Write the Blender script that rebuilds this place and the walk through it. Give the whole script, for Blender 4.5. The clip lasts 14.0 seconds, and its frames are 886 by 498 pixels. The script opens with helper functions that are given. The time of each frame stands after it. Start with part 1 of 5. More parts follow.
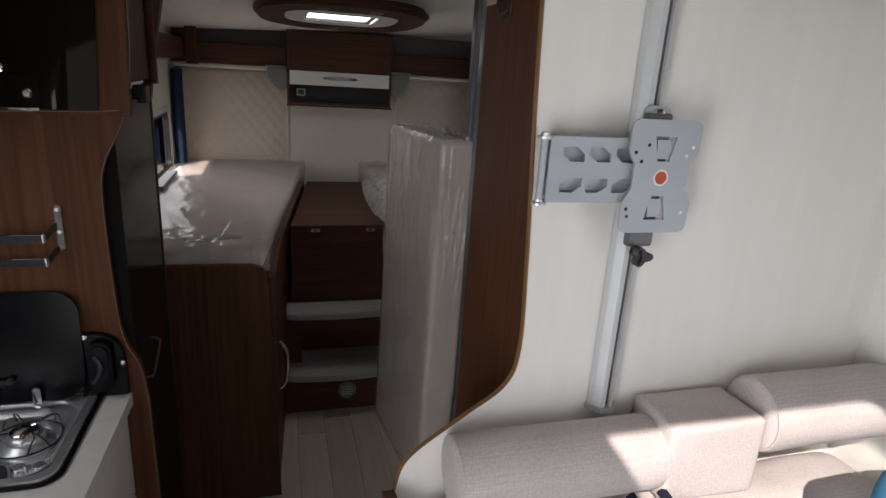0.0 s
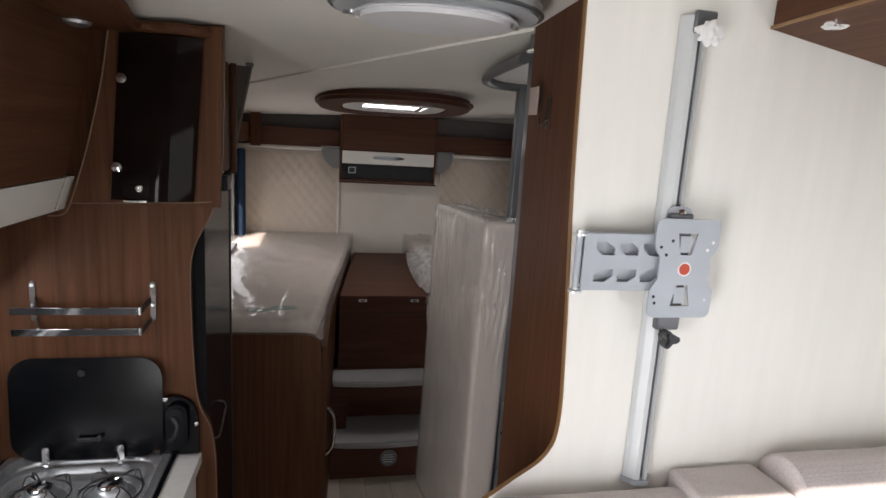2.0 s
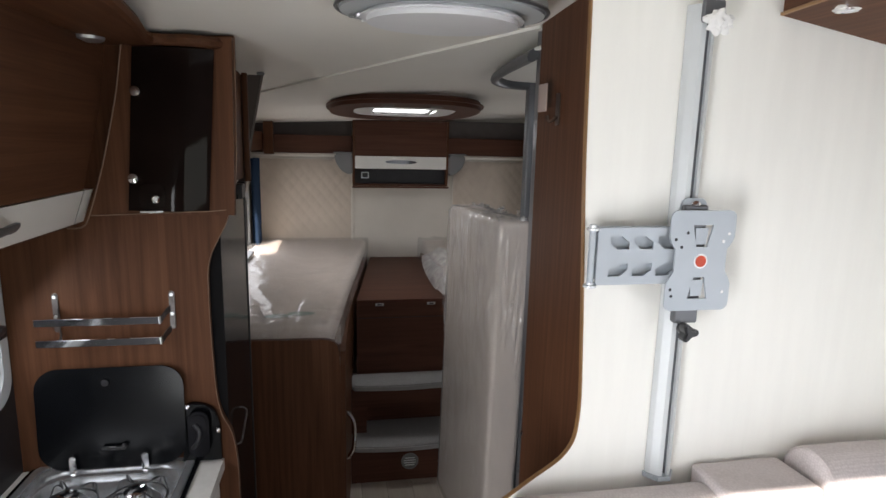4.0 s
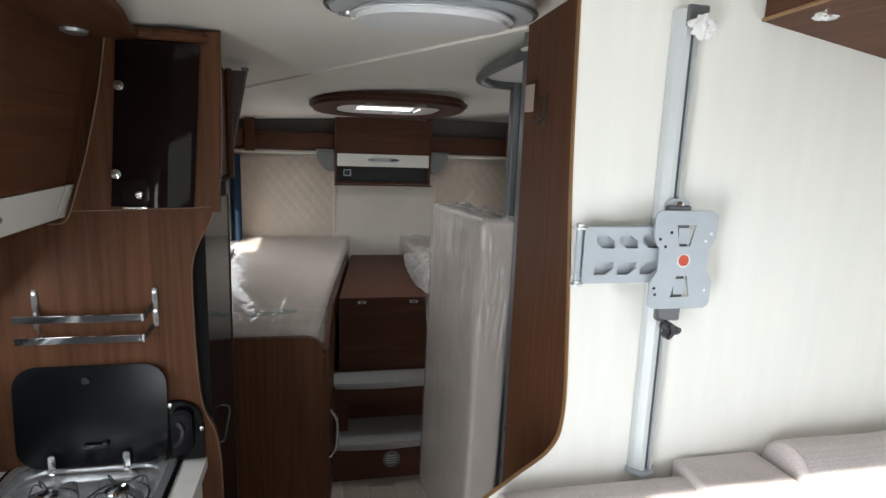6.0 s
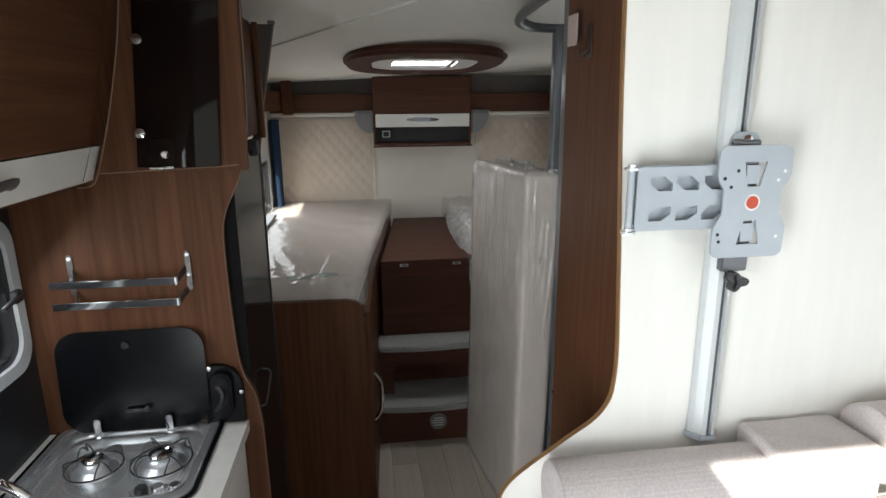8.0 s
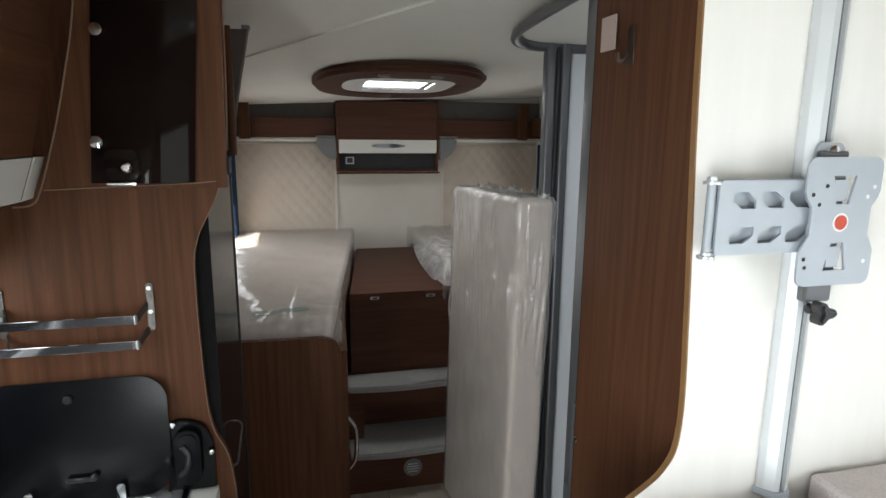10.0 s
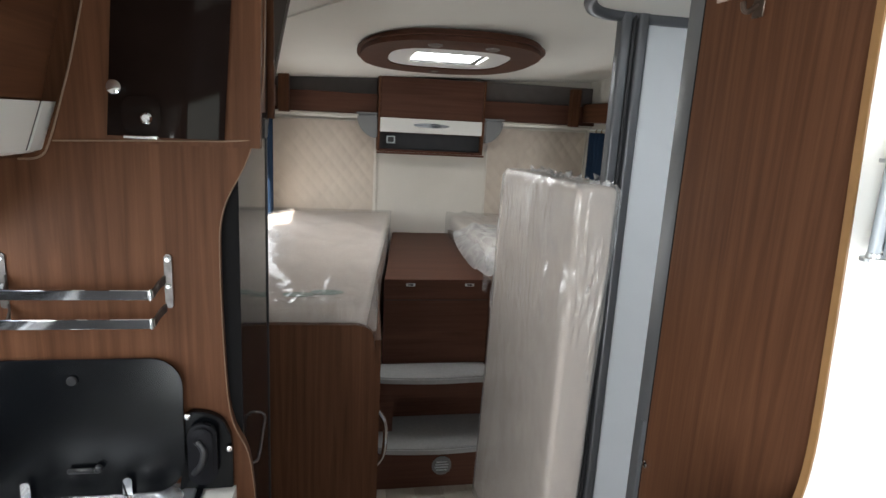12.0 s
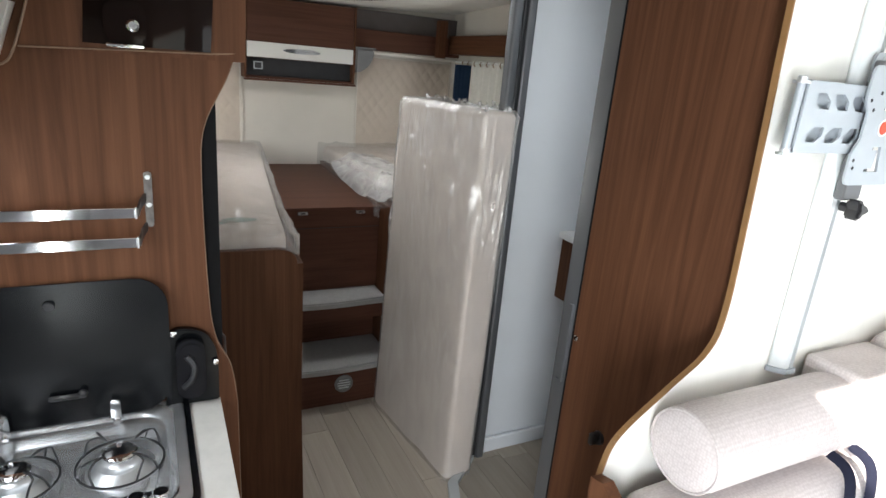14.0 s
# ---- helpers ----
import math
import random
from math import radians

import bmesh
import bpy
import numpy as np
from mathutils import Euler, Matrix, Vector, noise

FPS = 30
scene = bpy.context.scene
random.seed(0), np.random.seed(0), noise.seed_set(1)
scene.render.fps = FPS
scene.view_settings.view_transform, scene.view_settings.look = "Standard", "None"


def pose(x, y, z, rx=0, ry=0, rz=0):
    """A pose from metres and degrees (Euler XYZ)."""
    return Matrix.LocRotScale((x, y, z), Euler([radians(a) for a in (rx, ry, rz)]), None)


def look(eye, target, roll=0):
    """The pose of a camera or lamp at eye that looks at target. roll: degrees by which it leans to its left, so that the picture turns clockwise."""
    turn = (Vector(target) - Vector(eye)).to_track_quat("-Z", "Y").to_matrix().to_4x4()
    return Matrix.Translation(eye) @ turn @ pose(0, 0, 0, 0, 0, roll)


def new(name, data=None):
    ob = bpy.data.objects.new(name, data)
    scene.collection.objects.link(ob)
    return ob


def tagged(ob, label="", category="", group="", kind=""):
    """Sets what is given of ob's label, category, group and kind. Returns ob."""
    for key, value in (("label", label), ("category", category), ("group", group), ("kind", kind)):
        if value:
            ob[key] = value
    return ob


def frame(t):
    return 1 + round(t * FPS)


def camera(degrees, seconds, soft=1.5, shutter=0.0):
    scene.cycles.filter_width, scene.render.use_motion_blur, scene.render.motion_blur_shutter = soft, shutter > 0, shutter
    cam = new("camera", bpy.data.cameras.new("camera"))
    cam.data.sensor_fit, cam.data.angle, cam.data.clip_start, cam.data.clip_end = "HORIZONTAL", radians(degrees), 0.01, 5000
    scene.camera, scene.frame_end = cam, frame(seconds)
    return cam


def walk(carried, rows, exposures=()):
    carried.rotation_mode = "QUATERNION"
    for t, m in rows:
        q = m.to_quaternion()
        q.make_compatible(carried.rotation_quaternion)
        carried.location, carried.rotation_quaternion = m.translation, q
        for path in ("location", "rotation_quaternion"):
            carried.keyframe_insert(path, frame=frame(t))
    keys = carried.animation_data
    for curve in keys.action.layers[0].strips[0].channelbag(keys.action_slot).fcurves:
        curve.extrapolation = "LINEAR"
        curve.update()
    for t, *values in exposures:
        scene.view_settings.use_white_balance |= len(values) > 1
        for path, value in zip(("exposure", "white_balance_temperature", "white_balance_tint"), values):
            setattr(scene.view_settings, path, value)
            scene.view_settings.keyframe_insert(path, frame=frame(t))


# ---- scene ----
# camera and walk
cam = camera(74.34, 14.0, soft=1.5)
ROWS = [
    (0.0, 0.032, -0.337, 1.685, 72.98, -3.51, -15.24),
    (0.5, -0.000, -0.378, 1.735, 76.53, -2.63, -12.57),
    (1.0, -0.010, -0.407, 1.743, 76.77, -2.96, -11.34),
    (1.5, -0.024, -0.443, 1.751, 78.87, -3.81, -11.48),
    (2.0, -0.023, -0.456, 1.749, 79.24, -3.39, -11.46),
    (2.5, -0.018, -0.453, 1.747, 79.46, -2.44, -11.00),
    (5.0, -0.020, -0.466, 1.743, 79.59, -1.14, -10.34),
    (5.5, -0.028, -0.468, 1.746, 80.36, -1.27, -11.76),
    (6.0, -0.036, -0.464, 1.744, 79.38, -2.01, -12.17),
    (6.5, -0.033, -0.447, 1.734, 77.52, -1.07, -11.84),
    (7.0, -0.026, -0.419, 1.722, 76.30, -1.13, -9.45),
    (7.5, -0.014, -0.393, 1.709, 75.71, -0.26, -7.68),
    (8.0, -0.002, -0.388, 1.702, 75.90, 0.41, -8.09),
    (8.5, 0.009, -0.386, 1.697, 76.04, 1.31, -8.71),
    (11.0, -0.180, -0.065, 1.632, 80.50, -1.85, -15.34),
    (11.5, -0.151, -0.046, 1.625, 79.29, -2.21, -13.43),
    (12.0, -0.129, -0.021, 1.611, 77.84, -2.98, -9.80),
    (12.5, -0.123, -0.014, 1.603, 78.05, -1.73, -9.34),
    (13.0, -0.154, -0.016, 1.598, 77.99, -1.53, -10.15),
    (13.5, -0.333, -0.055, 1.584, 76.09, -4.81, -24.32),
    (14.0, -0.418, -0.066, 1.573, 72.75, -4.81, -25.96),
]
EXPOSURES = [(0.0, 0.24, 6700, 17), (1.0, 0.68, 6800, 17), (2.5, 1.00, 6800, 17), (5.0, 1.15, 6500, 12), (8.5, 1.22, 6500, 9), (11.0, 1.52, 6500, 9), (12.5, 1.95, 6500, 10), (13.1, 2.02, 6500, 10), (14.0, 1.90, 6500, 10)]
walk(cam, [(t, pose(x, y, z, rx, ry, rz)) for t, x, y, z, rx, ry, rz in ROWS], EXPOSURES)

# world, sun, daylight at the openings and a fill light in the washroom
SUN_FROM = Vector((-0.60, -0.90, 0.90)).normalized()
world = bpy.data.worlds.new("sky")
scene.world = world
world.use_nodes = True
wt = world.node_tree
sky = wt.nodes.new("ShaderNodeTexSky")
sky.sky_type, sky.sun_disc = "NISHITA", False
sky.sun_elevation = math.asin(SUN_FROM.z)
sky.sun_rotation = math.atan2(SUN_FROM.x, SUN_FROM.y)
wt.links.new(sky.outputs[0], wt.nodes["Background"].inputs[0])
wt.nodes["Background"].inputs[1].default_value = 0.08
sun = new("sun", bpy.data.lights.new("sun", "SUN"))
sun.data.energy, sun.data.angle, sun.data.color = 5.0, radians(0.6), (1.0, 0.94, 0.85)
sun.matrix_world = look(SUN_FROM * 20, (0, 0, 0))


def daylight(name, eye, target, w, h, watts, colour=(0.93, 0.97, 1.0)):
    """Sky light entering through one window opening; also used for the washroom fill."""
    lamp = new(name, bpy.data.lights.new(name, "AREA"))
    lamp.data.shape, lamp.data.size, lamp.data.size_y = "RECTANGLE", w, h
    lamp.data.energy, lamp.data.color = watts, colour
    lamp.matrix_world = look(eye, target)
    return lamp


daylight("entrance_daylight", (-0.86, -0.88, 1.05), (0.6, -0.88, 1.05), 0.72, 1.8, 29.5)
daylight("windscreen_daylight", (0.22, -2.16, 1.34), (0.22, 0, 1.2), 1.35, 0.5, 2.2)
daylight("side_window_daylight", (1.20, -0.62, 1.33), (0, -0.5, 1.2), 1.0, 0.5, 2.8)
daylight("seat_roof_daylight", (0.2, -0.78, 2.12), (0.2, -0.78, 0), 0.6, 0.45, 0.44)
daylight("kitchen_window_daylight", (-0.80, 0.72, 1.30), (-0.35, 0.72, 0.90), 0.5, 0.30, 1.05)
daylight("roof_window_daylight", (0.32, 2.6, 1.865), (0.32, 2.6, 0), 0.28, 0.24, 1.0)
daylight("bed_window_daylight", (-0.55, 3.12, 1.22), (0.4, 3.0, 1.1), 0.6, 0.38, 0.95)
daylight("bed_window_daylight_b", (1.425, 3.06, 1.42), (0.2, 2.9, 1.1), 0.5, 0.34, 0.55)
# fill light added under the closed washroom ceiling, no roof window there
daylight("washroom_fill_light", (0.9, 1.15, 1.93), (0.9, 1.15, 0), 0.3, 0.3, 0.52)


# ---- materials ----
def material(name):
    m = bpy.data.materials.new(name)
    m.use_nodes = True
    nt = m.node_tree
    return m, nt, nt.nodes["Principled BSDF"]


def node(nt, kind, **props):
    n = nt.nodes.new("ShaderNode" + kind)
    for key, value in props.items():
        if key in n.inputs:
            n.inputs[key].default_value = value
    return n


def coords(nt, scale=(1, 1, 1), rot=(0, 0, 0)):
    tc, mp = nt.nodes.new("ShaderNodeTexCoord"), nt.nodes.new("ShaderNodeMapping")
    mp.inputs["Scale"].default_value, mp.inputs["Rotation"].default_value = scale, rot
    nt.links.new(tc.outputs["Object"], mp.inputs["Vector"])
    return mp.outputs["Vector"]


def ramp(nt, fac, stops):
    r = nt.nodes.new("ShaderNodeValToRGB")
    els = r.color_ramp.elements
    while len(els) < len(stops):
        els.new(0.5)
    for el, (pos, col) in zip(els, stops):
        el.position, el.color = pos, (*col, 1)
    nt.links.new(fac, r.inputs["Fac"])
    return r.outputs["Color"]


def noise_fac(nt, vec, scale, detail=4, rough=0.6, dist=0.0):
    n = node(nt, "TexNoise", Scale=scale, Detail=detail, Roughness=rough, Distortion=dist)
    nt.links.new(vec, n.inputs["Vector"])
    return n.outputs["Fac"]


def bump(nt, bsdf, fac, strength, distance=0.002):
    b = node(nt, "Bump", Strength=strength, Distance=distance)
    nt.links.new(fac, b.inputs["Height"])
    nt.links.new(b.outputs["Normal"], bsdf.inputs["Normal"])


def wood(name, along="z", dark=(0.054, 0.0208, 0.0112), mid=(0.097, 0.0418, 0.0218), light=(0.142, 0.0640, 0.0335), rough=0.48):
    m, nt, p = material(name)
    s = {"z": (30, 30, 1.1), "x": (1.1, 30, 30), "y": (30, 1.1, 30)}[along]
    fine = {"z": (210, 210, 5), "x": (5, 210, 210), "y": (210, 5, 210)}[along]
    a = noise_fac(nt, coords(nt, s), 1.0, 5, 0.6, 1.4)
    b = noise_fac(nt, coords(nt, fine), 1.0, 3, 0.6)
    mix = node(nt, "Mix", Factor=0.26)
    nt.links.new(a, mix.inputs[2])
    nt.links.new(b, mix.inputs[3])
    col = ramp(nt, mix.outputs[0], [(0.24, dark), (0.50, mid), (0.77, light)])
    nt.links.new(col, p.inputs["Base Color"])
    p.inputs["Roughness"].default_value = rough
    p.inputs["Specular IOR Level"].default_value = 0.10
    bump(nt, p, b, 0.08)
    return m


def mottled(name, col, rough=0.5, vary=0.06, scale=6, metal=0.0, fine=0.04, fine_scale=300, stretch=(1, 1, 1), spec=0.5):
    m, nt, p = material(name)
    n = noise_fac(nt, coords(nt, stretch), scale, 4)
    lo, hi = [max(0, c * (1 - vary)) for c in col], [min(1, c * (1 + vary)) for c in col]
    nt.links.new(ramp(nt, n, [(0.3, lo), (0.7, hi)]), p.inputs["Base Color"])
    p.inputs["Roughness"].default_value, p.inputs["Metallic"].default_value = rough, metal
    p.inputs["Specular IOR Level"].default_value = spec
    if fine:
        bump(nt, p, noise_fac(nt, coords(nt), fine_scale, 3), fine, 0.001)
    return m


def fabric(name, col, scale=420, strength=0.6, loose=1.0):
    m, nt, p = material(name)
    v = node(nt, "TexVoronoi", Scale=scale, Randomness=loose)
    nt.links.new(coords(nt), v.inputs["Vector"])
    n = noise_fac(nt, coords(nt), 9, 4)
    mix = nt.nodes.new("ShaderNodeMix")
    mix.data_type, mix.blend_type = "RGBA", "MULTIPLY"
    mix.inputs["Factor"].default_value = 1
    nt.links.new(ramp(nt, n, [(0.3, [c * 0.92 for c in col]), (0.7, col)]), mix.inputs[6])
    nt.links.new(ramp(nt, v.outputs["Distance"], [(0.0, (1, 1, 1)), (0.75, (0.78, 0.76, 0.76))]), mix.inputs[7])
    nt.links.new(mix.outputs[2], p.inputs["Base Color"])
    p.inputs["Roughness"].default_value = 0.9
    p.inputs["Specular IOR Level"].default_value = 0.15
    bump(nt, p, v.outputs["Distance"], -strength, 0.003)
    return m


def plastic_film(name, stretch, milky=0.16, gloss=0.22, strength=0.9, spread=0.6, rough=0.20, detail=6, sheen=0.8):
    """Thin clear wrapping film with creases."""
    m, nt, p = material(name)
    out = nt.nodes["Material Output"]
    crease = noise_fac(nt, coords(nt, stretch), 1.0, detail, 0.6, 1.2)
    b = node(nt, "Bump", Strength=strength, Distance=0.012)
    nt.links.new(crease, b.inputs["Height"])
    clear, gl, df = nt.nodes.new("ShaderNodeBsdfTransparent"), nt.nodes.new("ShaderNodeBsdfGlossy"), nt.nodes.new("ShaderNodeBsdfDiffuse")
    gl.inputs["Roughness"].default_value = rough
    df.inputs["Color"].default_value = (0.8, 0.8, 0.8, 1)
    nt.links.new(b.outputs["Normal"], gl.inputs["Normal"])
    m1, m2 = nt.nodes.new("ShaderNodeMixShader"), nt.nodes.new("ShaderNodeMixShader")
    nt.links.new(clear.outputs[0], m1.inputs[1])
    nt.links.new(df.outputs[0], m1.inputs[2])
    m1.inputs[0].default_value = milky
    fr = node(nt, "Fresnel", IOR=1.45)
    nt.links.new(b.outputs["Normal"], fr.inputs["Normal"])
    add = nt.nodes.new("ShaderNodeMath")
    add.operation, add.use_clamp = "MULTIPLY_ADD", True
    add.inputs[1].default_value, add.inputs[2].default_value = sheen, gloss * 0.22
    nt.links.new(fr.outputs[0], add.inputs[0])
    nt.links.new(add.outputs[0], m2.inputs[0])
    streak = node(nt, "MapRange")
    for key, value in (("From Min", 0.42), ("From Max", 0.68), ("To Min", milky * (1 - spread)), ("To Max", milky * (1 + 1.5 * spread))):
        streak.inputs[key].default_value = value
    nt.links.new(crease, streak.inputs["Value"])
    nt.links.new(streak.outputs[0], m1.inputs[0])
    nt.links.new(m1.outputs[0], m2.inputs[1])
    nt.links.new(gl.outputs[0], m2.inputs[2])
    nt.links.new(m2.outputs[0], out.inputs["Surface"])
    return m


def glass(name, col=(1, 1, 1), clear=0.9, rough=0.02):
    m, nt, p = material(name)
    out = nt.nodes["Material Output"]
    tr, gl = nt.nodes.new("ShaderNodeBsdfTransparent"), nt.nodes.new("ShaderNodeBsdfGlossy")
    tr.inputs["Color"].default_value = (*col, 1)
    gl.inputs["Roughness"].default_value = rough
    mx = nt.nodes.new("ShaderNodeMixShader")
    fr = node(nt, "Fresnel", IOR=1.5)
    nt.links.new(fr.outputs[0], mx.inputs[0])
    nt.links.new(tr.outputs[0], mx.inputs[1])
    nt.links.new(gl.outputs[0], mx.inputs[2])
    nt.links.new(mx.outputs[0], out.inputs["Surface"])
    return m


def glow(name, col, strength):
    m, nt, p = material(name)
    p.inputs["Base Color"].default_value = (0.9, 0.9, 0.88, 1)
    p.inputs["Emission Color"].default_value = (*col, 1)
    p.inputs["Emission Strength"].default_value = strength
    return m


WALNUT = wood("walnut_upright")
# greyer copy of the walnut: the rear's low light and haze put into the colour
WALNUT_X_DIM = wood("walnut_across_dim", "x", (0.060, 0.0250, 0.0165), (0.090, 0.0395, 0.0262), (0.116, 0.0535, 0.0368))
WALNUT_Y = wood("walnut_lengthwise", "y")
WALNUT_EDGE = mottled("walnut_edge_band", (0.25, 0.135, 0.055), 0.4, 0.12, 30)
OAK_EDGE = mottled("light_edge_band", (0.20, 0.125, 0.080), 0.45, 0.12, 30)
FLOOR_MAT = wood("pale_vinyl_plank", "y", (0.33, 0.288, 0.240), (0.40, 0.352, 0.298), (0.45, 0.402, 0.348), 0.5)
ft = FLOOR_MAT.node_tree
oi, hs = ft.nodes.new("ShaderNodeObjectInfo"), ft.nodes.new("ShaderNodeHueSaturation")
mr = node(ft, "MapRange")
mr.inputs["To Min"].default_value, mr.inputs["To Max"].default_value = 0.82, 1.12
ft.links.new(oi.outputs["Random"], mr.inputs["Value"])
ft.links.new(mr.outputs[0], hs.inputs["Value"])
fp = ft.nodes["Principled BSDF"]
ft.links.new(fp.inputs["Base Color"].links[0].from_socket, hs.inputs["Color"])
ft.links.new(hs.outputs[0], fp.inputs["Base Color"])
WHITE_WALL = mottled("white_wall_panel", (0.85, 0.845, 0.80), 0.42, 0.03, 2.0, fine=0.05, fine_scale=60, stretch=(10, 10, 1))
CREAM = mottled("cream_wall_panel", (0.66, 0.62, 0.56), 0.7, 0.04, 3)
QUILT = fabric("quilted_cream_vinyl", (0.68, 0.60, 0.51), 900, 0.1)
CEILING = mottled("ceiling_lining", (0.78, 0.76, 0.71), 0.7, 0.03, 2)
GREY_LINING = mottled("grey_lining", (0.20, 0.20, 0.215), 0.85, 0.08, 12)
DARK_LINING = mottled("dark_shelf_lining", (0.105, 0.090, 0.085), 0.85, 0.10, 14)
BLACK_WALL = mottled("black_splashback", (0.018, 0.019, 0.022), 0.32, 0.2, 4)
WORKTOP = mottled("grey_white_worktop", (0.62, 0.61, 0.58), 0.4, 0.05, 40)
DRAWER_WHITE = mottled("white_drawer_laminate", (0.74, 0.73, 0.70), 0.35, 0.03, 4)
STEEL = mottled("brushed_steel", (0.68, 0.70, 0.72), 0.34, 0.06, 20, 0.88, 0.06, 200)
TRAY_STEEL = mottled("polished_tray_steel", (0.66, 0.68, 0.70), 0.27, 0.05, 9, 0.80, 0.03, 120)
CHROME = mottled("chrome", (0.85, 0.85, 0.86), 0.07, 0.02, 6, 1.0, 0)
# chrome with its dark reflections put into the base colour
CHROME_DARK_REFLECT = mottled("chrome_dark_reflections", (0.12, 0.11, 0.105), 0.34, 0.30, 60, 0.8, 0)
ALU = mottled("anodised_aluminium", (0.50, 0.535, 0.55), 0.5, 0.04, 5, 0.3, 0.05, 300)
RAIL_ALU = mottled("pale_anodised_rail", (0.60, 0.63, 0.64), 0.42, 0.03, 5, 0.2, 0.04, 300)
ALU_DARK = mottled("grey_aluminium_frame", (0.15, 0.155, 0.165), 0.40, 0.06, 6, 0.6, 0.05, 200)
GREY_PAINT = mottled("grey_powder_coat", (0.40, 0.44, 0.48), 0.45, 0.05, 8, 0.15, 0.08, 500)
BLACK_GLOSS = mottled("black_gloss_door", (0.012, 0.012, 0.014), 0.10, 0.2, 3, fine=0.008, fine_scale=20, spec=0.10)
BROWN_GLASS = mottled("dark_brown_glass", (0.010, 0.006, 0.005), 0.05, 0.3, 6, fine=0.015, fine_scale=14, spec=0.08)
BLACK_GLASS = mottled("black_toughened_glass", (0.003, 0.0035, 0.0045), 0.21, 0.2, 5, fine=0.05, fine_scale=7, spec=0.28)
BLACK_PLASTIC = mottled("black_plastic", (0.02, 0.02, 0.022), 0.35, 0.2, 20)
# near-black; in gaps and recesses the shade is put into this colour
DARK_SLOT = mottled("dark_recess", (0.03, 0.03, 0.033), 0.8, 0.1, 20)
RED = mottled("red_sticker", (0.55, 0.06, 0.02), 0.5, 0.08, 40)
WHITE_PLASTIC = mottled("white_plastic", (0.80, 0.80, 0.79), 0.4, 0.03, 10)
GREY_PLASTIC = mottled("grey_plastic", (0.18, 0.18, 0.185), 0.5, 0.05, 10)
BATH_WHITE = mottled("bathroom_wall_panel", (0.67, 0.70, 0.735), 0.4, 0.03, 3)
SEAT = fabric("pale_woven_upholstery", (0.66, 0.61, 0.60), 190, 0.6, 0.45)
MATTRESS = fabric("mattress_ticking", (0.71, 0.625, 0.55), 300, 0.2)
FILM_BED = plastic_film("clear_wrap_on_bed", (9, 4, 12), 0.20, 0.20, 0.20, 0.15, 0.26, 2.5)
FILM_UP = plastic_film("clear_wrap_upright", (14, 14, 5.0), 0.27, 0.22, 0.24, 0.12, 0.22, 3, 0.75)
LEAF_PRINT = mottled("green_printed_label", (0.18, 0.27, 0.22), 0.6, 0.15, 40)
CARPET = mottled("pale_step_covering", (0.30, 0.295, 0.29), 0.8, 0.06, 60, fine=0.3, fine_scale=500)
BLUE = fabric("navy_curtain", (0.022, 0.045, 0.09), 600, 0.2)
NAVY_WEB = fabric("navy_webbing", (0.016, 0.018, 0.035), 900, 0.2)
BLUE_SEAT = fabric("blue_upholstery", (0.06, 0.22, 0.38), 400, 0.3)
NET = mottled("pale_net_curtain", (0.72, 0.71, 0.66), 0.9, 0.05, 50)
SCREEN_DARK = mottled("dark_folded_screen", (0.085, 0.068, 0.060), 0.6, 0.10, 14)
SCREEN_EDGE = mottled("brown_grey_profile", (0.19, 0.165, 0.15), 0.5, 0.06, 10)
HOOK_BRONZE = mottled("dark_bronze_metal", (0.10, 0.070, 0.055), 0.3, 0.08, 20, 0.7, 0)
SLOT_GREY = mottled("slot_insert", (0.10, 0.105, 0.115), 0.5, 0.06, 10)
MATT_BLACK = mottled("matt_black", (0.012, 0.012, 0.013), 0.9, 0.1, 20, spec=0.1)
JAMB_GREY = mottled("grey_jamb_metal", (0.20, 0.205, 0.215), 0.38, 0.06, 6, 0.6, 0.05, 200)
TAG = mottled("card_tag", (0.42, 0.33, 0.29), 0.6, 0.05, 20)
WINDOW_GREY = mottled("grey_window_frame", (0.55, 0.58, 0.60), 0.35, 0.04, 12)
PANE = glass("window_pane", (0.93, 0.95, 0.94))
# roof pane glows by itself in place of sky light, as the ceiling is closed
FROST = glow("frosted_glowing_pane", (0.97, 1.0, 0.98), 3.0)
LENS_OFF = mottled("lamp_diffuser", (0.72, 0.73, 0.75), 0.3, 0.03, 10)
GRASS = mottled("grass", (0.10, 0.16, 0.04), 0.9, 0.4, 1.5)
HEDGE = mottled("hedge_leaves", (0.07, 0.13, 0.03), 0.8, 0.5, 3)


# ---- mesh helpers ----
def link(name, bm, mat):
    me = bpy.data.meshes.new(name)
    bmesh.ops.recalc_face_normals(bm, faces=bm.faces)
    bm.to_mesh(me)
    bm.free()
    me.materials.append(mat)
    return new(name, me)


def smooth(ob, angle=40):
    me = ob.data
    for poly in me.polygons:
        poly.use_smooth = True
    me.set_sharp_from_angle(angle=radians(angle))
    return ob


def thing(name, at, label, category, group="", kind=""):
    ob = new(name)
    ob.location = at
    ob.empty_display_size = 0.05
    return tagged(ob, label, category, group, kind)


def part(name, bm, mat, parent, label="", shade=True):
    ob = link(name, bm, mat)
    ob.parent = parent
    up = Matrix.Identity(4)
    if parent.parent is None:
        up = Matrix.Translation(-parent.location)
    ob.matrix_parent_inverse = up
    if shade:
        smooth(ob)
    return tagged(ob, label)


def solid(name, bm, mat, label, category, group="", kind="", shade=True):
    ob = link(name, bm, mat)
    if shade:
        smooth(ob)
    return tagged(ob, label, category, group, kind)


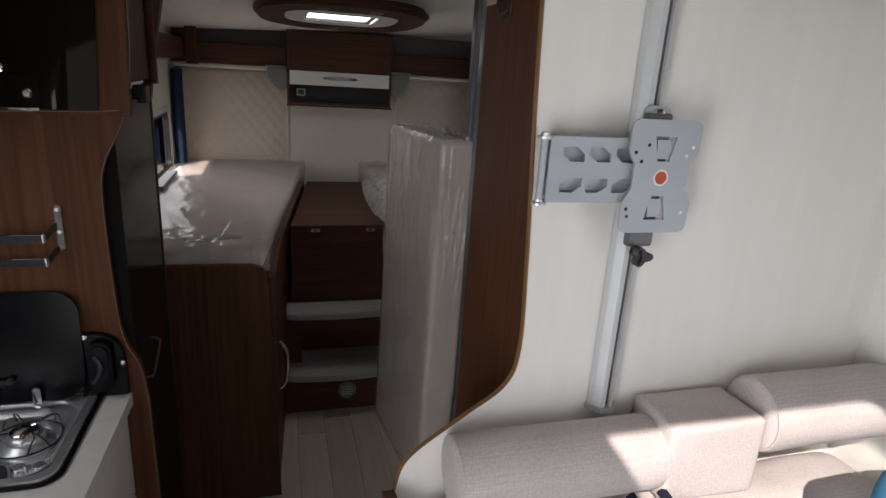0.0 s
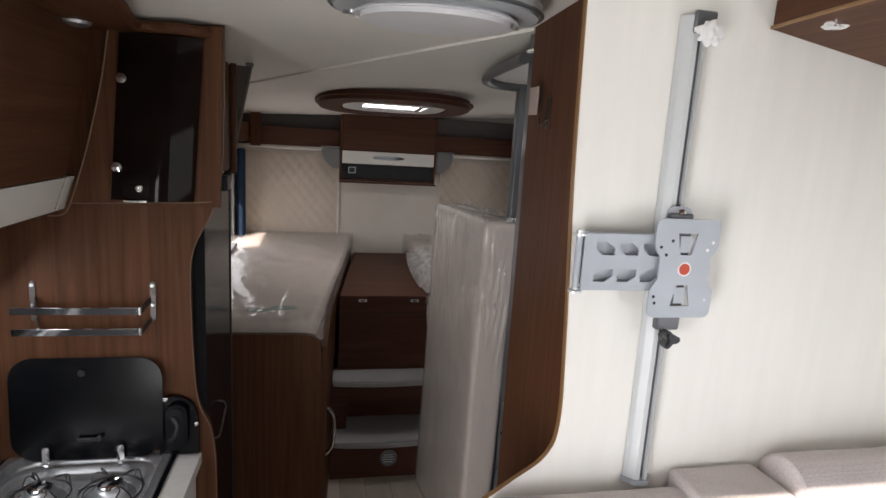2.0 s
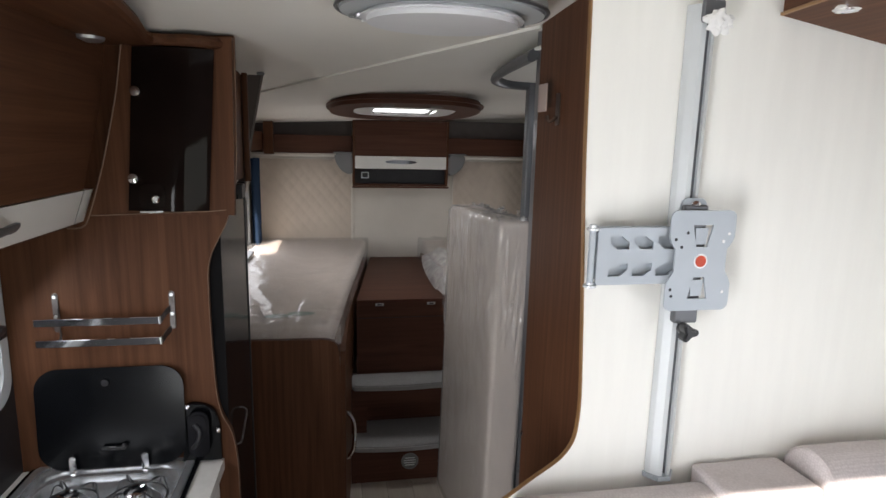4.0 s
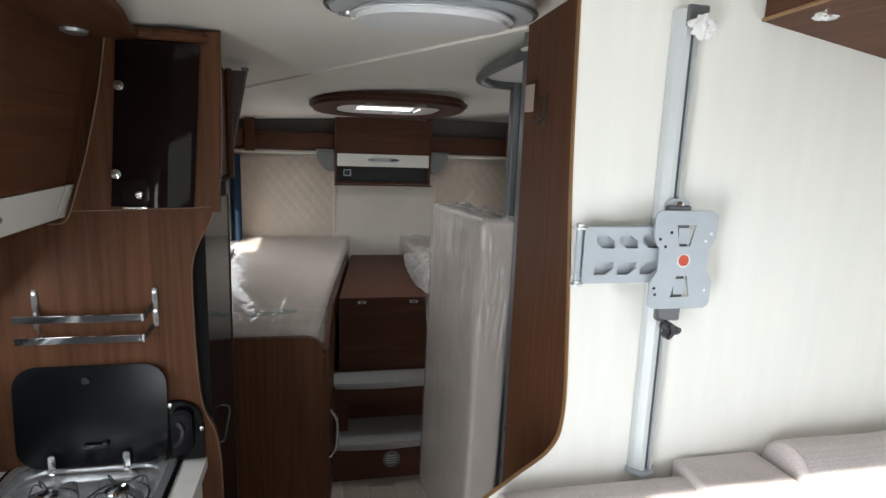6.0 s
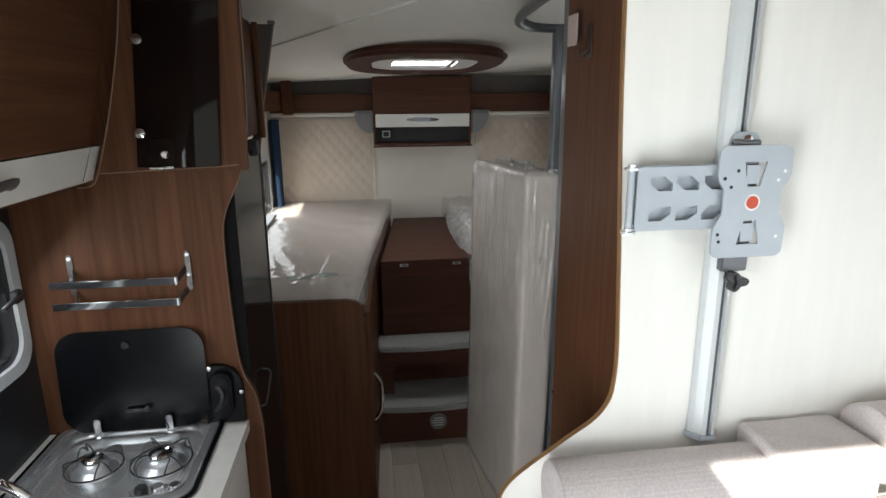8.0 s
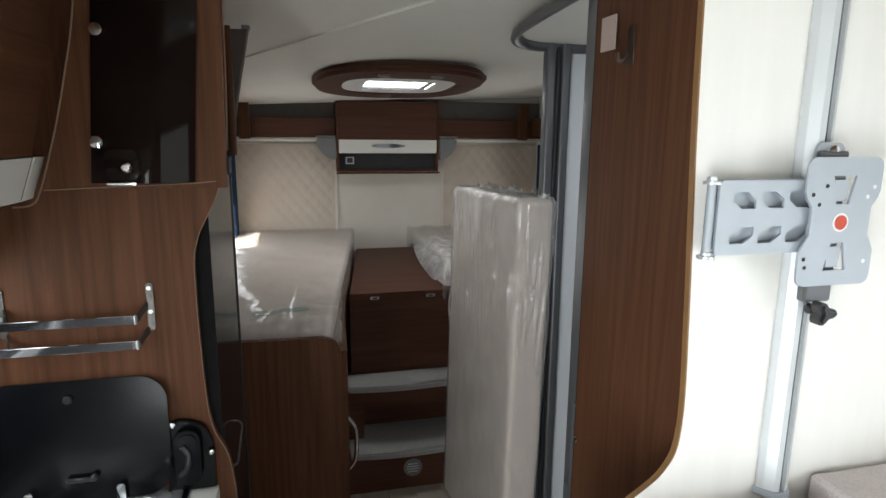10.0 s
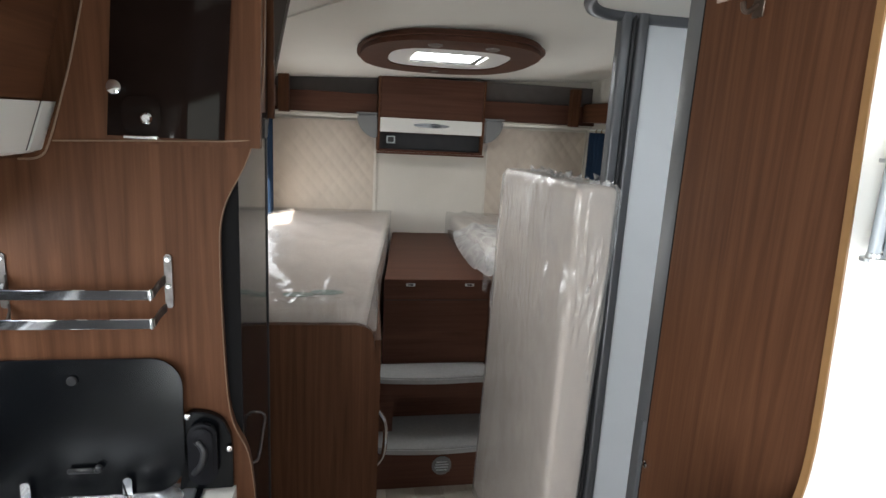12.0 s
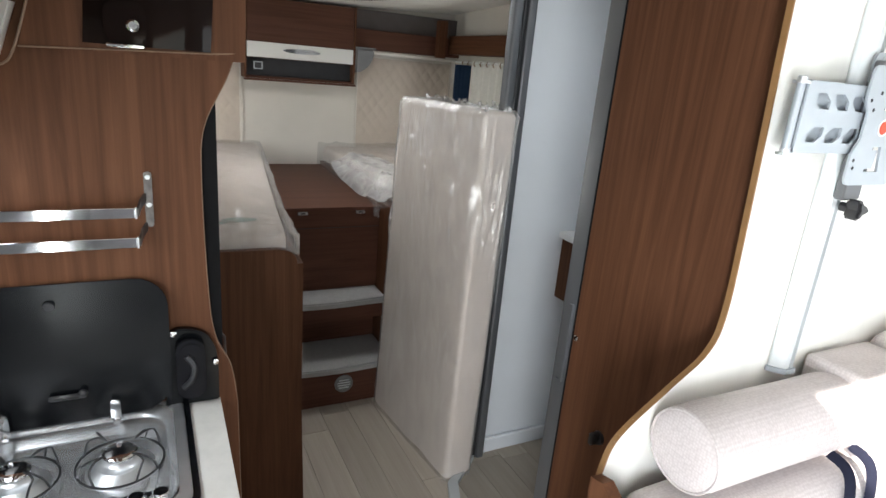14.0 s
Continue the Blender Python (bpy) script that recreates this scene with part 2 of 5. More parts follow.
def box(x0, x1, y0, y1, z0, z1, bev=0.0, seg=2, bm=None):
    own = bmesh.new()
    bmesh.ops.create_cube(own, size=1, matrix=Matrix.LocRotScale(((x0 + x1) / 2, (y0 + y1) / 2, (z0 + z1) / 2), None, (abs(x1 - x0), abs(y1 - y0), abs(z1 - z0))))
    if bev:
        bmesh.ops.bevel(own, geom=own.edges[:], offset=bev, segments=seg, affect="EDGES", profile=0.5)
    return add(bm, own)


def add(bm, own):
    if bm is None:
        return own
    me = bpy.data.meshes.new("join")
    own.to_mesh(me)
    own.free()
    bm.from_mesh(me)
    bpy.data.meshes.remove(me)
    return bm


def place(axis, u, v, d):
    return {"x": (d, u, v), "y": (u, d, v), "z": (u, v, d)}[axis]


def prism(pts, axis, d0, d1, holes=(), bev=0.0, bm=None):
    """A plate with the outline pts (and holes) across the axis, from d0 to d1."""
    own = bmesh.new()
    edges = []
    for loop in (pts, *holes):
        vs = [own.verts.new(place(axis, u, v, d0)) for u, v in loop]
        edges += [own.edges.new((vs[i], vs[(i + 1) % len(vs)])) for i in range(len(vs))]
    if holes:
        bmesh.ops.triangle_fill(own, use_beauty=True, edges=edges)
    else:
        own.faces.new(own.verts)
    bmesh.ops.recalc_face_normals(own, faces=own.faces)
    ext = bmesh.ops.extrude_face_region(own, geom=own.faces[:])
    shift = Vector(place(axis, 0, 0, d1 - d0))
    for v in ext["geom"]:
        if isinstance(v, bmesh.types.BMVert):
            v.co += shift
    bmesh.ops.recalc_face_normals(own, faces=own.faces)
    if bev:
        rim = [e for e in own.edges if len(e.link_faces) == 2 and e.calc_face_angle(0) > 1.2]
        bmesh.ops.bevel(own, geom=rim, offset=bev, segments=2, affect="EDGES")
    return add(bm, own)


def rounded(u0, u1, v0, v1, r, n=6):
    pts = []
    for cu, cv, a0 in ((u1 - r, v1 - r, 0), (u0 + r, v1 - r, 90), (u0 + r, v0 + r, 180), (u1 - r, v0 + r, 270)):
        for i in range(n + 1):
            a = radians(a0 + 90 * i / n)
            pts.append((cu + r * math.cos(a), cv + r * math.sin(a)))
    return pts


def ellipse(cu, cv, ru, rv, n=48, power=1.0):
    out = []
    for i in range(n):
        a = 2 * math.pi * i / n
        c, s = math.cos(a), math.sin(a)
        out.append((cu + ru * math.copysign(abs(c) ** power, c), cv + rv * math.copysign(abs(s) ** power, s)))
    return out


def spline(pts, n=8):
    """A smooth line through pts."""
    out = []
    for i in range(len(pts) - 1):
        p0, p1, p2, p3 = (Vector(pts[max(0, min(len(pts) - 1, i + k))]) for k in (-1, 0, 1, 2))
        for j in range(n):
            t = j / n
            out.append(0.5 * (2 * p1 + (p2 - p0) * t + (2 * p0 - 5 * p1 + 4 * p2 - p3) * t * t + (3 * p1 - p0 - 3 * p2 + p3) * t ** 3))
    return [tuple(p) for p in out] + [tuple(pts[-1])]


def tube(path, r, n=10, bm=None, closed=False, flat=1.0):
    own = bmesh.new()
    pts = [Vector(p) for p in path]
    rings, ref = [], None
    for i, p in enumerate(pts):
        a = pts[(i - 1) % len(pts)] if closed or i else p
        b = pts[(i + 1) % len(pts)] if closed or i < len(pts) - 1 else p
        d = (b - a).normalized()
        if ref is None:
            ref = d.orthogonal().normalized()
        ref = (ref - d * ref.dot(d)).normalized()
        side = d.cross(ref)
        rings.append([own.verts.new(p + r * (math.cos(2 * math.pi * k / n) * ref + flat * math.sin(2 * math.pi * k / n) * side)) for k in range(n)])
    count = len(rings) if closed else len(rings) - 1
    for i in range(count):
        a, b = rings[i], rings[(i + 1) % len(rings)]
        for k in range(n):
            own.faces.new((a[k], a[(k + 1) % n], b[(k + 1) % n], b[k]))
    if not closed:
        own.faces.new(rings[0][::-1])
        own.faces.new(rings[-1])
    return add(bm, own)


def turned(profile, at, axis="z", n=24, bm=None):
    """A turned shape: profile of (radius, height) along the axis."""
    own = bmesh.new()
    rings = []
    for r, h in profile:
        ring = []
        for k in range(n):
            a = 2 * math.pi * k / n
            p = Vector(place(axis, max(r, 1e-4) * math.cos(a), max(r, 1e-4) * math.sin(a), h)) + Vector(at)
            ring.append(own.verts.new(p))
        rings.append(ring)
    for a, b in zip(rings, rings[1:]):
        for k in range(n):
            own.faces.new((a[k], a[(k + 1) % n], b[(k + 1) % n], b[k]))
    own.faces.new(rings[0][::-1])
    own.faces.new(rings[-1])
    return add(bm, own)


def puffed(x0, x1, y0, y1, z0, z1, r, cuts=10, lump=0.004, seed=0):
    """A soft rounded block with small uneven bulges."""
    bm = box(x0, x1, y0, y1, z0, z1)
    bmesh.ops.bevel(bm, geom=bm.edges[:], offset=r, segments=5, affect="EDGES", profile=0.5)
    bmesh.ops.subdivide_edges(bm, edges=[e for e in bm.edges if e.calc_length() > 0.05], cuts=cuts, use_grid_fill=True)
    bmesh.ops.recalc_face_normals(bm, faces=bm.faces)
    bm.normal_update()
    moves = [(v, v.normal * lump * noise.noise(v.co * 9 + Vector((seed, 0, 0)))) for v in bm.verts]
    for v, d in moves:
        v.co += d
    return bm


def ridge_of(p):
    return 1 - abs(noise.noise(p))


def ceil_z(y, x=0.2):
    return 2.00 - 0.05 * (y - 1.0) + 0.045 * (x - 0.2)


# ---- large structure ----
L, RT, BACK, FRONT = -0.80, 1.24, 3.75, -2.20
LB = -0.58   # inner face of the wall beside the bed
RR = 1.50    # inner face of the wall beside the second bed
PLAN = [(L - 0.05, FRONT), (RT + 0.05, FRONT), (RT + 0.05, 1.755), (RR + 0.05, 1.755), (RR + 0.05, BACK + 0.05), (L - 0.05, BACK + 0.05)]

floor = solid("floor", prism(PLAN, "z", -0.05, -0.006), DARK_SLOT, "pale wood-effect vinyl plank floor", "floor", kind="structure", shade=False)

ceiling_bm = prism(PLAN, "z", 0.0, 0.06, [rounded(-0.12, 0.52, -1.02, -0.54, 0.05)])
for v in ceiling_bm.verts:
    v.co.z += ceil_z(v.co.y, v.co.x)
ceiling = solid("ceiling", ceiling_bm, CEILING, "cream fabric-lined sloping ceiling", "ceiling", kind="structure", shade=False)


def wall_with_openings(name, axis, d0, d1, u0, u1, v0, v1, holes, mat, label):
    loops = [rounded(a, b, c, d, 0.06) for a, b, c, d in holes]
    return solid(name, prism([(u0, v0), (u1, v0), (u1, v1), (u0, v1)], axis, d0, d1, loops), mat, label, "wall", kind="structure", shade=False)


wall_with_openings("wall_left", "x", L - 0.035, L, FRONT, 1.09, 0, 2.2, [(0.42, 1.028, 1.110, 1.450), (-1.25, -0.51, 0.06, 1.90)], BLACK_WALL, "black splashback wall beside the cooker")
wall_with_openings("wall_left_rear", "x", LB - 0.035, LB, 1.09, BACK, 0, 2.1, [(2.75, 3.50, 1.0, 1.38)], CREAM, "cream wall panel beside the bed")
wall_with_openings("wall_right", "x", RT, RT + 0.035, 0.10, 1.755, 0, 2.2, [], WHITE_WALL, "white side wall panel")
wall_with_openings("wall_right_rear", "x", RR, RR + 0.035, 1.755, BACK, 0, 2.2, [(2.74, 3.38, 1.22, 1.62)], CREAM, "cream side wall panel beside the second bed")
# unseen front part, dark so that less light bounces onto the kitchen panel
wall_with_openings("wall_right_front", "x", RT, RT + 0.035, FRONT, 0.10, 0, 2.2, [(-1.2, -0.05, 1.02, 1.62)], GREY_LINING, "unseen side wall by the seats, made dark grey to cut bounced light")
wall_with_openings("wall_rear", "y", BACK, BACK + 0.035, L, RR + 0.035, 0, 2.0, [], CREAM, "cream rear wall panel behind the beds")
wall_with_openings("wall_front", "y", FRONT - 0.035, FRONT, L, RT, 0, 2.2, [(-0.50, 0.94, 1.05, 1.62)], GREY_LINING, "front wall round the windscreen")

# the white partition whose outline sweeps out low down over the bench
left_edge = spline([(0.410, 2.06), (0.419, 1.72), (0.436, 1.40), (0.441, 1.22), (0.418, 1.147), (0.345, 1.092), (0.250, 1.020), (0.225, 0.960), (0.216, 0.88)], 6) + [(0.212, 0.0)]
tv_wall = solid("wall_partition", prism(left_edge + [(RT, 0.0), (RT, 2.06)], "y", 0.530, 0.538), WHITE_WALL, "white partition panel with a sweeping curved edge", "wall", kind="structure", shade=False)
edge_bm = bmesh.new()
band = [(x, z) for x, z in left_edge]
for (xa, za), (xb, zb) in zip(band, band[1:]):
    d = Vector((xb - xa, zb - za)).normalized()
    n2 = Vector((d.y, -d.x)) * 0.002
    vs = [edge_bm.verts.new(p) for p in ((xa - abs(n2.x), 0.528, za - 0.0), (xb - abs(n2.x), 0.528, zb), (xb - abs(n2.x), 0.5385, zb), (xa - abs(n2.x), 0.5385, za),
                                        (xa + 0.001, 0.528, za), (xb + 0.001, 0.528, zb), (xb + 0.001, 0.5385, zb), (xa + 0.001, 0.5385, za))]
    for f in ((0, 1, 2, 3), (4, 5, 6, 7), (0, 1, 5, 4), (3, 2, 6, 7)):
        edge_bm.faces.new([vs[i] for i in f])
part("trim", edge_bm, WALNUT_EDGE, tv_wall, "golden-brown edge band", shade=False)

# walnut side of the washroom, facing the aisle
side = solid("wall_washroom", box(0.460, 0.486, 0.539, 0.915, 0.0, 2.04, 0.001, 1), WALNUT, "walnut panel between the partition and the washroom door", "wall", kind="structure", shade=False)
solid("wall_washroom_rear", box(0.79, RR, 1.755, 1.785, 0.0, 2.0), BATH_WHITE, "pale washroom wall panel", "wall", kind="structure", shade=False)
solid("wall_washroom_front", box(0.49, RT, 0.558, 0.575, 0.0, 2.04), BATH_WHITE, "pale washroom wall panel", "wall", kind="structure", shade=False)
solid("wall_washroom_side", box(RT - 0.012, RT - 0.002, 0.576, 1.754, 0.0, 2.0), BATH_WHITE, "pale washroom wall panel", "wall", kind="structure", shade=False)

# diagonal ceiling seam
seam = bmesh.new()
a, b = Vector((-0.33, 2.12)), Vector((0.47, 0.93))
d = (b - a).normalized()
n2 = Vector((-d.y, d.x)) * 0.013
vs = []
for p in (a - n2, a + n2, b + n2, b - n2):
    vs.append(seam.verts.new((p.x, p.y, ceil_z(p.y, p.x) - 0.007)))
top = [seam.verts.new((v.co.x, v.co.y, v.co.z + 0.01)) for v in vs]
seam.faces.new(vs)
for i in range(4):
    seam.faces.new((vs[i], vs[(i + 1) % 4], top[(i + 1) % 4], top[i]))
solid("trim", seam, CEILING, "cream seam strip across the ceiling", "trim", kind="structure", shade=False)


# ---- windows ----
def window(name, axis, d, u0, u1, v0, v1, label, out=-1, pane=PANE):
    w = thing(name, place(axis, (u0 + u1) / 2, v0, d), label, "window", kind="structure")
    part("window_frame", prism(rounded(u0 - 0.012, u1 + 0.012, v0 - 0.012, v1 + 0.012, 0.065), axis, d + 0.006, d - 0.03, [rounded(u0 + 0.018, u1 - 0.018, v0 + 0.018, v1 - 0.018, 0.055)]), WINDOW_GREY, w)
    part("seal", prism(rounded(u0 + 0.017, u1 - 0.017, v0 + 0.017, v1 - 0.017, 0.055), axis, d - 0.004, d - 0.02, [rounded(u0 + 0.036, u1 - 0.036, v0 + 0.036, v1 - 0.036, 0.045)]), BLACK_PLASTIC, w)
    p = part("pane", prism(rounded(u0 + 0.03, u1 - 0.03, v0 + 0.03, v1 - 0.03, 0.05), axis, d - 0.016, d - 0.02), pane, w, shade=False)
    p.visible_shadow = False
    return w


w1 = window("window_1", "x", L - 0.002, 0.42, 1.028, 1.110, 1.450, "grey-framed hinged window over the worktop")
part("latch", box(L + 0.004, L + 0.020, 0.985, 1.015, 1.265, 1.295, 0.004, 1, tube([(L + 0.014, 1.005, 1.282), (L + 0.02, 0.97, 1.278), (L + 0.02, 0.93, 1.27)], 0.006)), BLACK_PLASTIC, w1, "black window catch")
window("window_2", "x", LB - 0.002, 2.75, 3.50, 1.0, 1.38, "bright window beside the bed")
window("window_3", "x", RT + 0.03, -1.2, -0.05, 1.02, 1.62, "side window by the bench")
window("window_4", "x", RR + 0.03, 2.74, 3.38, 1.22, 1.62, "window behind a net curtain")
ws = thing("window_5", (0.22, FRONT, 0.98), "wide windscreen", "window", kind="structure")
part("window_frame", prism(rounded(-0.52, 0.96, 1.03, 1.64, 0.08), "y", FRONT + 0.01, FRONT - 0.03, [rounded(-0.48, 0.92, 1.07, 1.60, 0.06)]), BLACK_PLASTIC, ws)

# ---- outside ----
g = bmesh.new()
bmesh.ops.create_grid(g, x_segments=8, y_segments=8, size=400, matrix=Matrix.Translation((0, 0, -0.6)))
solid("ground", g, GRASS, "grass ground outside the windows", "ground", kind="structure")
hb = bmesh.new()
for i in range(6000):
    if i < 900:
        p = Vector((-7 + random.uniform(-0.7, 0.7), random.uniform(-6, 14), random.uniform(-0.5, 1.5 + 0.5 * noise.noise((i * 0.1, 0, 0)))))
    else:
        # tall unseen leaf screen, added to keep direct sun off the kitchen window
        p = Vector((-2.9 + random.uniform(-0.35, 0.35), random.uniform(-3.5, -0.8), random.uniform(-0.6, 5.0)))
    q = Euler([random.uniform(0, 6.3) for _ in range(3)]).to_matrix()
    s = random.uniform(0.08, 0.2)
    hb.faces.new([hb.verts.new(p + q @ Vector(c) * s) for c in ((-1, -0.5, 0), (0.2, -0.7, 0.2), (1, 0, 0), (0, 0.7, 0.2))])
solid("hedge", hb, HEDGE, "green hedge, with an unseen tall leaf screen added to block the sun", "hedge", kind="stuff", shade=False)

# ---- kitchen ----
# tall walnut end panel with an S-shaped edge
k_edge = spline([(-0.252, 1.975), (-0.255, 1.76), (-0.262, 1.63), (-0.286, 1.535), (-0.330, 1.440), (-0.338, 1.34), (-0.333, 1.12), (-0.322, 1.03), (-0.296, 0.965), (-0.285, 0.88)], 6) + [(-0.275, 0.0)]
panel = thing("kitchen_end_panel", (-0.55, 1.06, 0), "walnut panel with an S-shaped pale edge beside the cooker", "panel", kind="structure")
part("board", prism(k_edge + [(L, 0.0), (L, 1.95)], "y", 1.050, 1.074), WALNUT, panel, shade=False)
part("edge_band", tube([(x, 1.052, z) for x, z in k_edge], 0.0019, 8), OAK_EDGE, panel, "pale edge band")

# worktop and cupboard fronts
hob_hole = rounded(-0.770, -0.385, 0.735, 1.068, 0.035)
solid("worktop", prism([(L, 1.048), (-0.318, 1.048), (-0.322, 0.70), (-0.324, 0.40), (L, 0.40)], "z", 0.868, 0.898, [hob_hole]), WORKTOP, "grey-white laminate worktop on the kitchen cabinet", "worktop", shade=False)
kb = thing("kitchen_base_cabinet", (-0.55, 0.7, 0), "white kitchen base cabinet under the worktop", "cabinet")
part("body", box(L, -0.352, 0.42, 1.046, 0.0, 0.66), DRAWER_WHITE, kb, shade=False)
# dark bar filling the gap under the worktop, shade put into its colour
part("rail", box(-0.39, -0.342, 0.42, 1.046, 0.845, 0.866), DARK_SLOT, kb, "dark strip coloured as the shade of the gap", shade=False)
for i, (ya, yb) in enumerate(((0.735, 1.042), (0.42, 0.728))):
    for za, zb in ((0.62, 0.842), (0.12, 0.612)):
        fr = part("drawer_front", box(-0.352, -0.332, ya, yb, za, zb, 0.003, 1), DRAWER_WHITE, kb)

# hob
hob = thing("gas_hob", (-0.58, 0.9, 0.9), "stainless two-burner gas hob with a raised black glass lid", "hob")


part("surround", prism(rounded(-0.782, -0.376, 0.722, 1.078, 0.045), "z", 0.8985, 0.9025, [rounded(-0.770, -0.388, 0.734, 1.066, 0.04)]), BLACK_GLASS, hob, "dark rim")
rim = prism(rounded(-0.771, -0.387, 0.733, 1.067, 0.04), "z", 0.8990, 0.9075, [rounded(-0.752, -0.406, 0.752, 1.048, 0.035)], 0.002)
part("rim", rim, STEEL, hob)
tray = bmesh.new()
levels = []
for inset, z, r in ((0.000, 0.9065, 0.045), (0.010, 0.8985, 0.048), (0.014, 0.8900, 0.050), (0.028, 0.8880, 0.056), (0.036, 0.8780, 0.066), (0.044, 0.8760, 0.070)):
    levels.append([tray.verts.new((u, v, z)) for u, v in rounded(-0.752 + inset, -0.406 - inset, 0.752 + inset, 1.048 - inset, r, 10)])
for la, lb_ in zip(levels, levels[1:]):
    for i in range(len(la)):
        tray.faces.new((la[i], la[(i + 1) % len(la)], lb_[(i + 1) % len(la)], lb_[i]))
tray.faces.new(levels[-1])
part("tray", tray, TRAY_STEEL, hob, "stepped stainless tray")
for bx, by, br in ((-0.640, 0.905, 0.033), (-0.492, 0.905, 0.036)):
    bn = part("burner", turned([(br * 1.5, 0.0), (br * 1.46, 0.004), (br * 1.15, 0.010), (br * 1.0, 0.014), (br * 0.98, 0.022), (br * 0.86, 0.027), (br * 0.6, 0.029)], (bx, by, 0.8762), n=32), STEEL, hob, "bright burner with a cap")
    part("cap", turned([(br * 0.74, 0), (br * 0.74, 0.005), (br * 0.62, 0.008), (0.003, 0.009)], (bx, by, 0.9055), n=32), CHROME, bn)
    grid = bmesh.new()
    tube([(bx + br * 1.85 * math.cos(a), by + br * 1.85 * math.sin(a), 0.890) for a in [2 * math.pi * i / 32 for i in range(32)]], 0.0020, 6, grid, closed=True)
    for q in range(4):
        loop = []
        for rad_, off_, zz in ((1.85, -0.30, 0.890), (1.80, -0.16, 0.912), (1.72, -0.05, 0.921), (1.30, 0.0, 0.922), (0.80, 0.04, 0.918), (1.30, 0.10, 0.921), (1.78, 0.20, 0.912), (1.85, 0.34, 0.890)):
            a = radians(38 + 90 * q) + off_
            loop.append((bx + rad_ * br * math.cos(a), by + rad_ * br * math.sin(a), zz))
        tube(spline(loop, 4), 0.0018, 6, grid)
    part("pan_support", grid, BLACK_PLASTIC, hob, "thin black wire pan support")
part("knob_plate", prism(ellipse(-0.468, 0.800, 0.062, 0.022), "z", 0.876, 0.884, bev=0.001), CHROME, hob)
for kx in (-0.503, -0.468, -0.433):
    part("knob", turned([(0.014, 0), (0.013, 0.010), (0.011, 0.012)], (kx, 0.800, 0.884)), BLACK_PLASTIC if kx < -0.48 else CHROME, hob)
lid = part("lid", prism(rounded(-0.748, -0.404, 0.912, 1.172, 0.055), "y", 1.018, 1.024, bev=0.001), BLACK_GLASS, hob, "upright black glass lid")
lid.data.transform(Matrix.Translation((0, 1.021, 0.912)) @ Matrix.Rotation(radians(-3), 4, "X") @ Matrix.Translation((0, -1.021, -0.912)))
lh = part("lid_handle", box(-0.600, -0.545, 1.008, 1.016, 0.962, 0.972, 0.003, 1, turned([(0.007, 0), (0.007, -0.008), (0.004, -0.011)], (-0.548, 1.016, 0.970), "y", 14)), BLACK_PLASTIC, lid)
part("lid_lock", turned([(0.009, 0), (0.008, -0.004)], (-0.585, 1.026, 1.135), "y", 16), BLACK_PLASTIC, lid)
for hx in (-0.667, -0.500):
    part("hinge", prism(rounded(-0.008 + hx, 0.008 + hx, 0.904, 0.952, 0.007), "y", 1.006, 1.011, bm=tube([(hx, 1.03, 0.905), (hx, 1.012, 0.912), (hx, 1.002, 0.906)], 0.006)), CHROME, hob)

# plug socket block beside the lid
sk = thing("socket_block", (-0.37, 1.02, 0.9), "glossy black socket housing on the panel beside the hob", "socket")
part("base", prism([(-0.418, 0.9035), (-0.3205, 0.9035), (-0.3205, 0.985)] + spline([(-0.324, 1.015), (-0.338, 1.045), (-0.362, 1.060), (-0.390, 1.064), (-0.404, 1.058)], 4) + [(-0.406, 0.99)], "y", 1.049, 1.032, bev=0.002), BLACK_GLASS, sk)
part("cover", prism(rounded(-0.396, -0.345, 0.925, 1.048, 0.024), "y", 1.029, 1.008, bev=0.006), BLACK_GLOSS, sk)
part("flap", tube(spline([(-0.385, 1.006, 0.955), (-0.370, 1.000, 0.975), (-0.366, 1.004, 1.0), (-0.378, 1.006, 1.02)], 5), 0.006), BLACK_PLASTIC, sk)
for sx, sz in ((-0.398, 1.058), (-0.326, 0.990)):
    part("screw", turned([(0.006, 0), (0.006, -0.003), (0.003, -0.005)], (sx, 1.029, sz), "y", 12), CHROME, sk)

# chrome spice rails
rack = thing("wall_rack", (-0.57, 1.02, 1.25), "empty chrome double-rail spice rack on the walnut panel", "rack")
for z in (1.297, 1.245):
    part("rail", box(-0.722, -0.446, 1.008, 1.012, z - 0.009, z + 0.009, 0.001, 1), CHROME, rack)
    part("end_cap", box(-0.4455, -0.4425, 1.0065, 1.0135, z - 0.0095, z + 0.0095, 0.0008, 1), STEEL, rack)
for bx2, turn_in in ((-0.688, 1), (-0.424, -1)):
    br2 = part("bracket", prism(rounded(bx2 - 0.0065, bx2 + 0.0065, 1.262, 1.360, 0.006), "y", 1.0462, 1.0492), CHROME_DARK_REFLECT, rack, "chrome folded bracket")
    for zz in (1.351, 1.302):
        part("screw", turned([(0.0045, 0), (0.004, -0.003)], (bx2, 1.046, zz), "y", 10), STEEL, br2)
    for z in (1.297, 1.245):
        arm2 = bmesh.new()
        prism([(bx2 + turn_in * 0.004, 1.046), (bx2 + turn_in * 0.012, 1.030), (bx2 + turn_in * 0.016, 1.0125), (bx2 + turn_in * 0.019, 1.0125), (bx2 + turn_in * 0.015, 1.031), (bx2 + turn_in * 0.008, 1.046)], "z", z - 0.007, z + 0.007, bm=arm2)
        for v in arm2.verts:
            v.co.z += 0.018 * (v.co.y - 1.0125) / 0.0335
        part("strap", arm2, CHROME_DARK_REFLECT, br2, shade=False)

